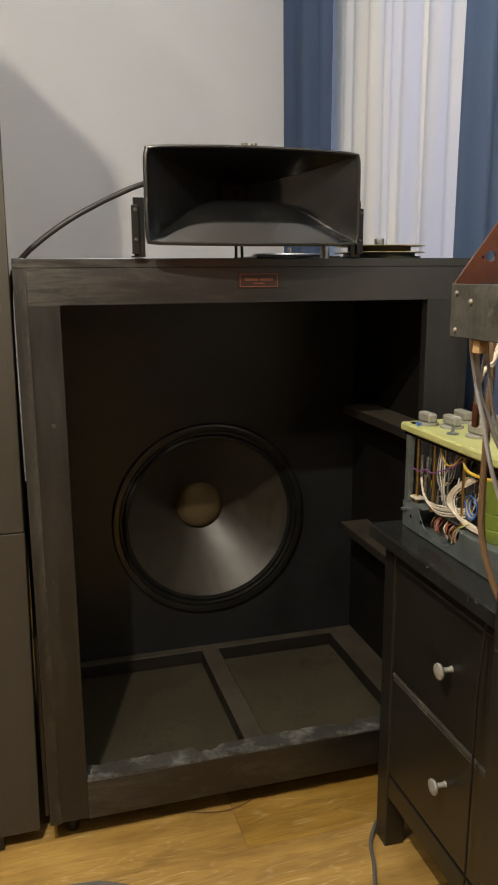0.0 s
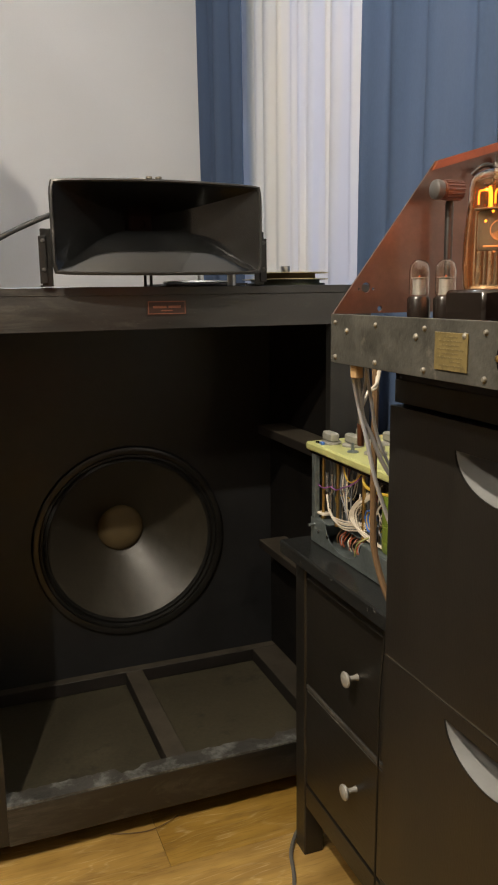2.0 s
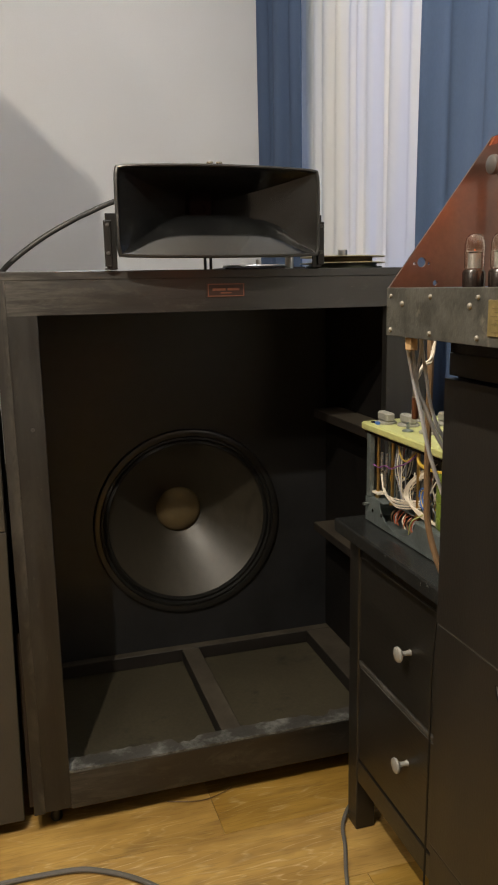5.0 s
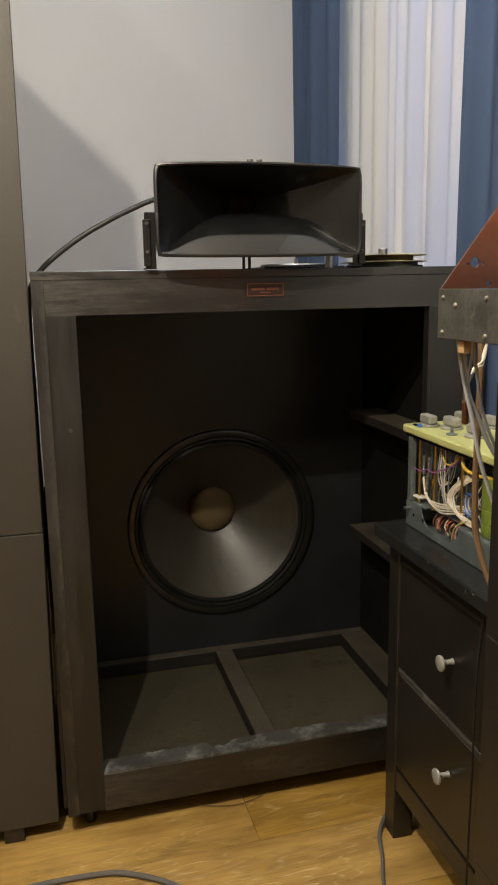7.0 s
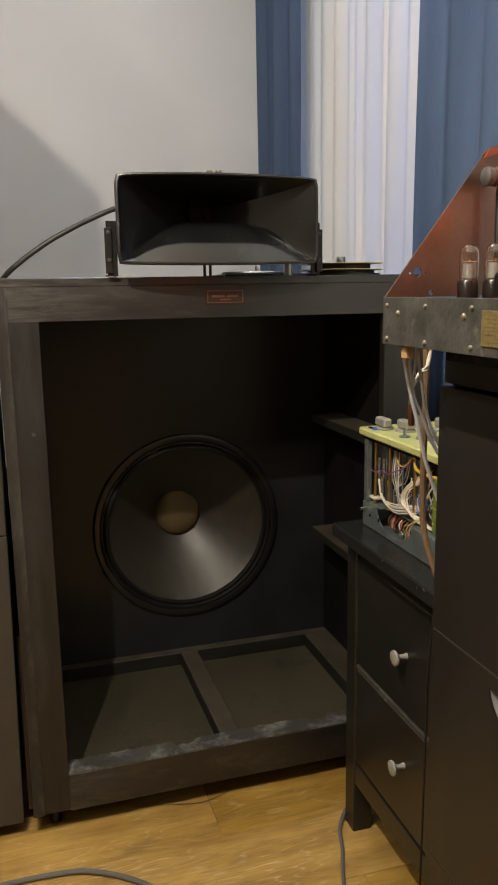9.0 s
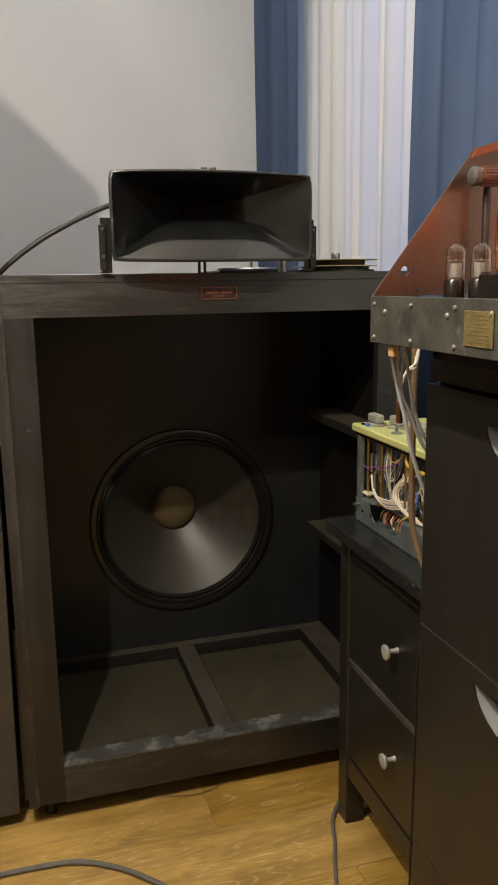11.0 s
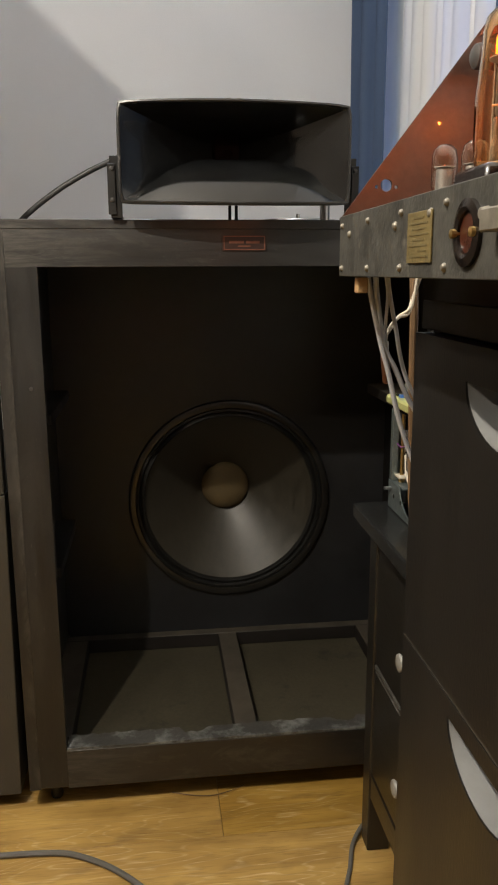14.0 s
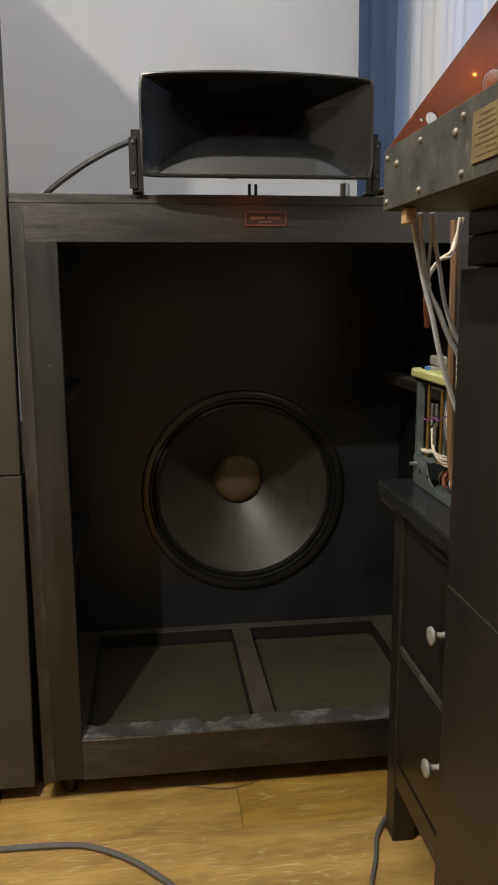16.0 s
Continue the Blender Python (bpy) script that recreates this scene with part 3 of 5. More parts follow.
def holed_board(x0, x1, z0, z1, y0, y1, cx, cz, r, seg=64):
    bm = bmesh.new()
    front, back, of, ob_ = [], [], [], []
    for i in range(seg):
        a = 2 * math.pi * i / seg
        c, s = math.cos(a), math.sin(a)
        k = min((x1 - cx) / c if c > 1e-9 else 1e9, (x0 - cx) / c if c < -1e-9 else 1e9, (z1 - cz) / s if s > 1e-9 else 1e9, (z0 - cz) / s if s < -1e-9 else 1e9)
        for lst, rr, y in ((front, r, y0), (back, r, y1), (of, k, y0), (ob_, k, y1)):
            lst.append(bm.verts.new((cx + rr * c, y, cz + rr * s)))
    for i in range(seg):
        j = (i + 1) % seg
        bm.faces.new((front[i], front[j], of[j], of[i]))
        bm.faces.new((back[i], back[j], ob_[j], ob_[i]))
        bm.faces.new((front[i], front[j], back[j], back[i]))
        bm.faces.new((of[i], of[j], ob_[j], ob_[i]))
    bmesh.ops.recalc_face_normals(bm, faces=bm.faces)
    return bm


part("baffle", local(holed_board(0.0175, 0.848, 0.0965, 1.121, BY, BY + 0.018, WX, WZ, 0.243), cab), INNER, cab, "matt black baffle board")
for x, y in ((0.035, 1.45), (0.815, 1.45), (0.035, 2.10), (0.815, 2.10)):
    part("foot", local(moved(lathe([(0.0, 0.0), (0.011, 0.0), (0.013, 0.006), (0.009, 0.03), (0.016, 0.034), (0.016, 0.052), (0, 0.052)], seg=16), x, y, 0.0), cab), BRACKET, cab, "small dark metal foot", smooth=True)

woofer = thing("woofer", WX, BY, WZ, "large black paper cone loudspeaker with a tan dust cap", "loudspeaker")
part("rim", lathe([(0.236, 0.002), (0.2365, -0.006), (0.239, -0.0105), (0.250, -0.012), (0.2545, -0.010), (0.2565, -0.001), (0.236, 0.002)], "y", 96), RIM, woofer, smooth=True)
part("surround", lathe([(0.239, -0.004), (0.236, -0.010), (0.231, -0.011), (0.227, -0.004), (0.223, -0.008), (0.219, -0.009), (0.215, -0.003), (0.2145, 0.004)], "y", 72), RUBBER, woofer, smooth=True)
part("cone", lathe([(0.2155, 0.001), (0.205, 0.012), (0.16, 0.057), (0.12, 0.093), (0.085, 0.121), (0.064, 0.136), (0.062, 0.148), (0.03, 0.15), (0, 0.15)], "y", 96), CONE, woofer, smooth=True)
part("dust_cap", lathe([(0.0645, 0.136), (0.0640, 0.130), (0.058, 0.122), (0.044, 0.114), (0.024, 0.109), (0.0, 0.108)], "y", 48), DUSTCAP, woofer, "tan felt dust cap", smooth=True)

# Small raised disc added in place of a scuff mark on the post.
part("screw", local(moved(lathe([(0, -0.001), (0.0035, -0.0008), (0.004, 0.0)], "y", 12), 0.043, CF - 0.0002, 0.855), cab), KNOB_GREY, cab)

# ---- the name plate ----
plate = thing("name_plate", 0.424, CF - 0.001, 1.106, "small dark red name plate with copper border", "name plate")
part("plate_body", boxes((-0.0385, 0.0385, -0.0015, 0.001, -0.013, 0.013)), PLATE_RED, plate)
part("plate_border", boxes((-0.0365, 0.0365, -0.0022, -0.0016, 0.0105, 0.0120), (-0.0365, 0.0365, -0.0022, -0.0016, -0.0120, -0.0105), (-0.0365, -0.0350, -0.0022, -0.0016, -0.0105, 0.0105), (0.0350, 0.0365, -0.0022, -0.0016, -0.0105, 0.0105)), PLATE_LINE, plate, "copper border line")
part("logo_bar", boxes((-0.027, -0.001, -0.0022, -0.0016, -0.001, 0.0035), (0.003, 0.027, -0.0022, -0.0016, -0.001, 0.0035)), PLATE_LINE, plate, "plain copper bars")
part("lower_bar", boxes((-0.011, 0.011, -0.0022, -0.0016, -0.0065, -0.0045)), PLATE_LINE, plate)

# ---- the tall board ----
tall = thing("tall_board", -0.35, 1.43, 0.0, "tall grey-brown painted board standing on a low box", "baffle board")
part("lower_box", local(prism([(-0.70, 0.034), (-0.0298, 0.034), (-0.0195, 0.657), (-0.70, 0.657)], "y", 1.415, 2.05, 0.0015), tall), GREY_BOARD, tall)
part("box_end", local(boxes((-0.0185, -0.0115, 1.455, 2.05, 0.0345, 0.43)), tall), BROWN_BOARD, tall, "raw brown board end")
# Black filler that keeps the gap beside the cabinet dark.
part("box_end", local(boxes((-0.0185, -0.0115, 1.60, 2.05, 0.4305, 0.590)), tall), INNER_DARK, tall)
# Its unseen sloping top is shaped to throw the slanted wall shadow.
part("upper_board", local(prism([(-0.70, 0.659), (-0.0205, 0.659), (-0.0150, 1.15), (-0.0080, 1.79), (-0.58, 2.33), (-0.70, 2.33)], "y", 1.413, 1.443, 0.0015), tall), GREY_BOARD, tall)
for x in (-0.60, -0.12):
    part("foot", local(boxes((x - 0.02, x + 0.02, 1.42, 1.60, 0.0, 0.033), bevel=0.002), tall), POST_PAINT, tall)
# ---- the horn ----
HX, HY, HZ, HD = 0.406, 1.352, 1.246, 0.16
horn = thing("horn_loudspeaker", HX, 1.5, 1.146, "glossy black sectoral horn with chipped rim on steel brackets", "horn loudspeaker")


def horn_section(f):
    """Half width, floor, roof and place behind the mouth at f, 0 throat to 1 mouth."""
    return 0.022 + 0.168 * f ** 1.05, 1.253 - 0.081 * f ** 4.5 - HZ, 1.284 + 0.038 * f ** 1.5 - HZ, HD * (1 - f)


def around(n, m):
    return [(i / n * 2 - 1, 1) for i in range(n)] + [(1, 1 - i / m * 2) for i in range(m)] + [(1 - i / n * 2, -1) for i in range(n)] + [(-1, -1 + i / m * 2) for i in range(m)]


def horn_point(u, v, f, grow=0.0, dy=0.0):
    w, lo, hi, back = horn_section(f)
    lo -= (lo - 1.172 + HZ) * 0.55 * abs(u) ** 6 * min(1.0, 2.5 * f)
    h, mid = (hi - lo) / 2 + grow, (hi + lo) / 2
    round_off = 0.10 * max(0.0, abs(u) - 0.9) * 10 * abs(v) ** 6 * f
    return ((u * (w + grow)) * (1 - 0.02 * abs(v) ** 8 * f), back + dy - 0.018 * f * (1 - u * u), mid + v * h * (1 - 0.2 * round_off) + 0.0025 * f * (1 - u * u) * v)


def horn_bm(grow, flip):
    bm = bmesh.new()
    rings = [[bm.verts.new(horn_point(u, v, j / 28, grow)) for u, v in around(20, 12)] for j in range(29)]
    k = len(rings[0])
    for a, b in zip(rings, rings[1:]):
        for i in range(k):
            q = (a[i], a[(i + 1) % k], b[(i + 1) % k], b[i])
            bm.faces.new(q[::-1] if flip else q)
    return bm


part("horn_shell", local(moved(horn_bm(0.004, True), HX, HY, HZ), horn), HORN, horn, smooth=True)
part("horn_flare", local(moved(horn_bm(0.0, False), HX, HY, HZ), horn), FLARE, horn, smooth=True)


def horn_rim():
    bm = bmesh.new()
    loop = around(24, 12)
    rings = [[bm.verts.new(horn_point(u, v, 1.0, g, dy)) for u, v in loop] for g, dy in ((-0.0003, 0.003), (-0.0003, -0.003), (0.0015, -0.005), (0.004, -0.004), (0.005, 0.0), (0.005, 0.008), (0.003, 0.009))]
    k = len(loop)
    for a, b in zip(rings, rings[1:]):
        for i in range(k):
            bm.faces.new((a[i], b[i], b[(i + 1) % k], a[(i + 1) % k]))
    bmesh.ops.recalc_face_normals(bm, faces=bm.faces)
    return bm


part("rim", local(moved(horn_rim(), HX, HY, HZ), horn), HORN_EDGE, horn, "chipped black mouth rim", smooth=True)
part("throat_plate", local(moved(lathe([(0.0105, HD), (0.045, HD + 0.0005)], "y", 24), HX, HY, 1.268), horn), THROAT, horn)
part("throat_opening", local(moved(lathe([(0.0105, HD), (0.0095, HD + 0.008), (0, HD + 0.0085)], "y", 24), HX, HY, 1.268), horn), THROAT, horn, "dim reddish throat opening", smooth=True)
part("neck", local(moved(lathe([(0.030, HD + 0.001), (0.026, HD + 0.02), (0.026, HD + 0.13), (0.034, HD + 0.149)], "y", 28), HX, HY, 1.270), horn), HORN, horn, smooth=True)
part("throat", local(moved(lathe([(0.0, 0.02), (0.04, 0.02), (0.050, 0.0), (0.050, -0.09), (0.04, -0.11), (0.0, -0.11)], "y", 32), HX, HY + 0.42, 1.272), horn), HORN, horn, smooth=True)
for x, s in ((0.196, 1), (0.619, -1)):
    a, b = sorted((x, x + s * 0.019))
    c, d = sorted((x - s * 0.004, x + s * 0.009))
    part("bracket", local(boxes((a, b, 1.386, 1.390, 1.147, 1.247), (c, d, 1.3815, 1.3855, 1.152, 1.234), (a, b, 1.390, 1.425, 1.147, 1.150), bevel=0.0008), horn), BRACKET, horn, "black steel bracket")
    for z in (1.176, 1.226):
        part("bolt", local(moved(lathe([(0, -0.003), (0.003, -0.0025), (0.0038, -0.0008), (0.0038, 0.0)], "y", 10), x + s * 0.003, 1.3812, z), horn), KNOB_GREY, horn)
for x in (0.409, 0.421):
    part("support_rod", local(moved(lathe([(0, 0), (0.003, 0), (0.003, 0.03), (0, 0.03)], seg=12), x, 1.5, 1.1465), horn), BRACKET, horn)
part("support_rod", local(moved(lathe([(0, 0), (0.009, 0), (0.009, 0.030), (0, 0.030)], seg=20), 0.585, 1.48, 1.1465), horn), STEEL, horn, "bare steel post", smooth=True)
lug = part("terminal", local(tube([(0.36, 1.44, 1.335), (0.375, 1.42, 1.339), (0.395, 1.41, 1.337), (0.42, 1.41, 1.338)], 0.0035), horn), RIVET, horn, "small dull metal terminal", smooth=True)
part("terminal", local(moved(lathe([(0, 0), (0.006, 0), (0.007, 0.004), (0.004, 0.006), (0.003, 0.010), (0.006, 0.012), (0.006, 0.015), (0, 0.016)], seg=16), 0.40, 1.405, 1.3285), horn), RIVET, horn, smooth=True)
part("terminal", local(moved(lathe([(0, 0), (0.006, 0), (0.007, 0.004), (0.004, 0.006), (0.003, 0.010), (0.006, 0.012), (0.006, 0.015), (0, 0.016)], seg=16), 0.418, 1.405, 1.3285), horn), RIVET, horn, smooth=True)
solid("speaker_cable", tube([(0.33, 1.70, 1.318), (0.244, 1.62, 1.291), (0.186, 1.61, 1.266), (0.150, 1.60, 1.248), (0.111, 1.60, 1.227), (0.078, 1.60, 1.206), (0.045, 1.60, 1.182), (0.015, 1.60, 1.156), (-0.008, 1.59, 1.125), (-0.018, 1.58, 1.07), (-0.0195, 1.57, 0.9), (-0.0195, 1.56, 0.6)], 0.0055, 10), WIRE_BLACK, "thick black cable running from the horn over the cabinet", "cable", smooth=True)

# ---- things on the cabinet ----
def reel(x, y, z, r, label):
    ob = thing("tape_reel", x, y, z, label, "tape reel")
    part("base_disc", lathe([(0.0, 0.0005), (r * 0.92, 0.0005), (r * 0.92, 0.005), (0, 0.005)], seg=48), TAPE, ob, "dark green base disc")
    part("lower_flange", lathe([(0.0, 0.0125), (r, 0.0125), (r + 0.001, 0.0132), (r, 0.014), (0, 0.014)], seg=48), GOLD, ob)
    part("spacer", lathe([(0.0, 0.0052), (r * 0.80, 0.0052), (r * 0.80, 0.0122), (0, 0.0122)], seg=48), TAPE, ob, "dark wound tape pack")
    part("tape_pack", lathe([(0.0, 0.0142), (r * 0.70, 0.0142), (r * 0.70, 0.0258), (0, 0.0258)], seg=48), DUSTCAP, ob, "brown wound tape pack")
    part("upper_flange", lathe([(0.0, 0.026), (r, 0.026), (r + 0.001, 0.0267), (r, 0.0275), (0, 0.0275)], seg=48), GOLD, ob)
    part("hub", lathe([(0.0, 0.028), (0.0105, 0.028), (0.0105, 0.041), (0.0095, 0.0425), (0, 0.0425)], seg=24), STEEL, ob, "steel centre hub", smooth=True)
    return ob


reel(0.743, 1.565, 1.146, 0.095, "gold flanged tape reel lying on the cabinet")
deck = thing("turntable_deck", 0.56, 1.62, 1.146, "low dark turntable deck with a metal platter", "turntable")
part("plinth", boxes((-0.10, 0.08, -0.09, 0.09, 0.001, 0.006), bevel=0.001), BAKELITE, deck)
part("platter", lathe([(0, 0.0065), (0.078, 0.0065), (0.080, 0.009), (0.078, 0.012), (0, 0.012)], seg=48), STEEL, deck, "metal platter", smooth=True)
part("spindle", lathe([(0, 0.0125), (0.004, 0.0125), (0.004, 0.024), (0, 0.025)], seg=12), STEEL, deck)

# ---- the chest of drawers ----
chest = thing("chest_of_drawers", 0.80, 0.975, 0.0, "worn black-brown wooden chest with two drawers", "chest of drawers")
Y0, Y1, NX, NXB = 0.733, 1.256, 0.627, 0.930
part("top", local(boxes((0.597, 0.935, Y0 - 0.015, 1.266, 0.637, 0.664), bevel=0.003), chest), DRESSER_TOP, chest, "dusty black top with scratched edges")
for x0, x1 in ((NX, NX + 0.042), (NXB - 0.042, NXB)):
    for y0, y1 in ((Y0, Y0 + 0.042), (Y1 - 0.042, Y1)):
        part("leg", local(boxes((x0, x1, y0, y1, 0.0, 0.636), bevel=0.002), chest), DRESSER, chest)
for y in (Y0 + 0.012, Y1 - 0.03):
    part("side_panel", local(boxes((NX + 0.043, NXB - 0.043, y, y + 0.018, 0.115, 0.635)), chest), DRESSER, chest)
part("back_panel", local(boxes((NXB - 0.03, NXB - 0.02, Y0 + 0.043, Y1 - 0.043, 0.115, 0.635)), chest), DRESSER, chest)
part("rail", local(boxes((NX + 0.004, NX + 0.024, Y0 + 0.043, Y1 - 0.043, 0.601, 0.6355), bevel=0.001), chest), DRESSER, chest)
part("rail", local(boxes((NX + 0.002, NX + 0.024, Y0 + 0.043, Y1 - 0.043, 0.3725, 0.3815), bevel=0.0012), chest), DRESSER_EDGE, chest, "chipped pale edge between the drawers")
part("rail", local(boxes((NX + 0.002, NX + 0.024, Y0 + 0.043, Y1 - 0.043, 0.114, 0.162), bevel=0.0015), chest), DRESSER, chest)
for z0, z1, kz in ((0.3835, 0.600, 0.494), (0.165, 0.3705, 0.284)):
    dr = part("drawer", local(boxes((NX + 0.003, NX + 0.021, Y0 + 0.0428, Y1 - 0.0428, z0, z1), (NX + 0.022, NXB - 0.05, Y0 + 0.06, Y1 - 0.06, z0 + 0.02, z1 - 0.03), bevel=0.0028), chest), DRESSER, chest)
    # Thin pale strips paint the highlights on the drawer's edges.
    part("lit_edge", local(boxes((NX + 0.0022, NX + 0.0045, Y0 + 0.046, Y1 - 0.046, z1 - 0.0022, z1 - 0.0008), bevel=0.0004), chest), DRESSER_EDGE, dr, "pale strip for the highlight on the drawer's top edge")
    part("lit_edge", local(boxes((NX + 0.0022, NX + 0.0045, Y1 - 0.0448, Y1 - 0.0436, z0 + 0.003, z1 - 0.003), bevel=0.0004), chest), LIT_ARRIS, dr, "strip for the highlight on the drawer's side edge")
    part("knob", local(moved(lathe([(0.0, -0.028), (0.008, -0.0275), (0.0130, -0.0255), (0.0138, -0.0225), (0.0115, -0.0195), (0.005, -0.016), (0.0042, -0.008), (0.0050, -0.003), (0.0060, 0.0), (0, 0.001)], "x", 28), NX + 0.002, 1.010, kz), chest), PEWTER, dr, "pewter grey mushroom knob", smooth=True)

# ---- the shoe cabinet ----
shoe = thing("shoe_cabinet", 0.66, 0.49, 0.0, "black-brown flap cabinet with half-moon finger holes", "cabinet")
SX, SY0, SY1 = 0.533, 0.235, 0.742
part("carcass_side", local(boxes((SX + 0.002, 0.80, SY1 - 0.018, SY1, 0.0, 1.002), bevel=0.001), shoe), SHOE_SIDE, shoe)
part("carcass_side", local(boxes((SX + 0.002, 0.80, SY0, SY0 + 0.018, 0.0, 1.002), bevel=0.001), shoe), SHOE_SIDE, shoe)
part("carcass_back", local(boxes((0.78, 0.80, SY0 + 0.019, SY1 - 0.019, 0.0, 1.0)), shoe), SHOE_SIDE, shoe)
part("carcass_top", local(boxes((SX - 0.010, 0.80, SY0, SY1, 1.0025, 1.030), bevel=0.001), shoe), SHOE_SIDE, shoe)


def flap_bm(z0, z1, hz, y0, y1, cy=0.537, hw=0.075, hd=0.046, thick=0.016):
    """A flap front with a half-moon hole whose straight side lies at hz."""
    bm = bmesh.new()
    hole = [(cy + hw * math.cos(a), hz - hd * math.sin(a)) for a in [math.pi * i / 20 for i in range(21)]]
    outer_low = [(y1, z0), (y0, z0)]
    arc = hole
    front = {}

    def v(p, x):
        key = (round(p[0], 6), round(p[1], 6), x)
        if key not in front:
            front[key] = bm.verts.new((x, p[0], p[1]))
        return front[key]

    for x in (0.0, thick):
        quads = []
        edge = [(y1 + (y0 - y1) * i / 20, z0) for i in range(21)]
        for i in range(20):
            quads.append((arc[i], arc[i + 1], edge[i + 1], edge[i]))
        quads.append(((y1, z1), (y1, hz), arc[0], (cy + hw, z1)))
        quads.append(((cy + hw, z1), arc[0], arc[20], (cy - hw, z1)))
        quads.append(((cy - hw, z1), arc[20], (y0, hz), (y0, z1)))
        bm.faces.new([v(p, x) for p in ((y1, hz), (y1, z0), arc[0])])
        bm.faces.new([v(p, x) for p in ((y0, hz), (y0, z0), arc[20])])
        for q in quads:
            bm.faces.new([v(p, x) for p in q])
    loop = [(y1, z0)] + [(y1 + (y0 - y1) * i / 20, z0) for i in range(1, 21)] + [(y0, hz), (y0, z1), (cy - hw, z1), (cy + hw, z1), (y1, z1), (y1, hz)]
    for lp in (loop, hole):
        for i in range(len(lp)):
            a, b = lp[i], lp[(i + 1) % len(lp)]
            bm.faces.new((v(a, 0.0), v(b, 0.0), v(b, thick), v(a, thick)))
    bmesh.ops.recalc_face_normals(bm, faces=bm.faces)
    return bm


def pocket_bm(hz, cy=0.537, hw=0.075, hd=0.046):
    """A scooped finger pocket behind the hole."""
    bm = bmesh.new()
    rings = []
    for j in range(7):
        g = j / 6
        ring = []
        for i in range(21):
            a = math.pi * i / 20
            k = math.cos(g * 0.75)
            ring.append(bm.verts.new((0.0012 + 0.058 * math.sin(g * math.pi / 2) ** 0.8, cy + (hw - 0.0006) * k * math.cos(a), hz - (hd - 0.0006) * math.sin(a) * math.cos(g * math.pi / 2) + 0.004 * (1 - math.sin(a)))))
        rings.append(ring)
    for a, b in zip(rings, rings[1:]):
        for i in range(20):
            bm.faces.new((a[i], a[i + 1], b[i + 1], b[i]))
    bmesh.ops.recalc_face_normals(bm, faces=bm.faces)
    return bm


for z0, z1, hz in ((0.682, 0.999, 0.968), (0.357, 0.678, 0.660), (0.032, 0.353, 0.335)):
    fl = part("flap", local(moved(flap_bm(z0, z1, hz, SY0 + 0.001, SY1 - 0.001), SX - 0.016, 0, 0), shoe), SHOE, shoe)
    part("finger_pocket", local(moved(pocket_bm(hz), SX - 0.016, 0, 0), shoe), PALE, fl, "pale grey scooped finger pocket", smooth=True)
    # Pale strip paints the glint at the joint between flaps.
    part("flap_edge", local(boxes((SX - 0.0155, SX - 0.001, SY0 + 0.002, SY1 - 0.002, z0 - 0.0032, z0 - 0.0006)), shoe), DRESSER_EDGE, fl, "pale strip for the glint along the flap's lower edge")

# ---- the valve amplifier ----
amp = thing("valve_amplifier", 0.58, 0.48, 1.031, "old valve amplifier on a grey steel chassis with glowing valves", "amplifier")
AX, AY0, AY1, AZ0, AZ1 = 0.440, 0.215, 0.747, 1.053, 1.107
part("chassis", local(boxes((AX + 0.0021, 0.72, AY0, AY1, AZ0, AZ1 - 0.007), bevel=0.002), amp), CHASSIS, amp, "aged grey steel chassis")
part("front_plate", local(boxes((AX, AX + 0.002, AY0, AY1, AZ0, AZ1 + 0.001), bevel=0.0006), amp), CHASSIS, amp, "mottled grey front plate")
for x, y in ((0.446, 0.705), (0.446, 0.351), (0.69, 0.70), (0.69, 0.30)):
    part("foot", local(boxes((x, x + 0.010, y - 0.006, y + 0.006, 1.0380, 1.0525), bevel=0.001), amp), BROWN_WOOD, amp, "small wooden block foot")
part("base_board", local(boxes((0.520, 0.685, 0.24, 0.735, 1.0305, 1.0522)), amp), BAKELITE, amp)


def rivet(y, z, r, m):
    part("screw", local(moved(lathe([(0, -0.0028), (r * 0.6, -0.0024), (r, -0.0008), (r, 0.0005), (0, 0.0005)], "x", 12), AX, y, z), amp), m, amp, smooth=True)


for i in range(6):
    rivet(0.735 - i * 0.0885, 1.0985, 0.0026, RIVET)
    rivet(0.735 - i * 0.0885, 1.0600, 0.0030, RIVET)
for y, z in ((0.708, 1.090), (0.572, 1.090), (0.497, 1.094)):
    rivet(y, z, 0.0034, RIVET)
lab = part("label_plate", local(boxes((AX - 0.0015, AX - 0.0003, 0.492, 0.540, 1.0630, 1.0965), bevel=0.0003), amp), LABEL_BRASS, amp, "engraved yellow brass label")
for k, (a, b) in enumerate(((0.506, 0.526), (0.499, 0.533), (0.503, 0.529), (0.497, 0.535), (0.505, 0.528), (0.498, 0.534), (0.501, 0.516), (0.499, 0.533))):
    z = 1.0930 - k * 0.0036
    part("text_bar", local(boxes((AX - 0.0019, AX - 0.0016, a, b, z - 0.0010, z)), amp), ENGRAVED, lab)


def socket(y, z, r):
    sk = part("socket", local(moved(lathe([(r, 0.0005), (r, -0.0025), (r * 0.75, -0.0038), (r * 0.62, -0.0025), (r * 0.60, 0.0)], "x", 32), AX, y, z), amp), BAKELITE, amp, "round black socket", smooth=True)
    # Flat disc coloured as a deep, shaded hole; nothing is recessed.
    part("socket_core", local(moved(lathe([(0, -0.0010), (r * 0.6, -0.0009), (r * 0.6, 0.0)], "x", 24), AX, y, z), amp), SOCKET_CORE, sk)
    for dy in (-1, 1):
        part("pin", local(moved(lathe([(0, -0.0065), (0.0028, -0.0055), (0.003, 0)], "x", 10), AX, y + dy * r * 0.75, z), amp), BRASS, sk)


socket(0.434, 1.079, 0.019)
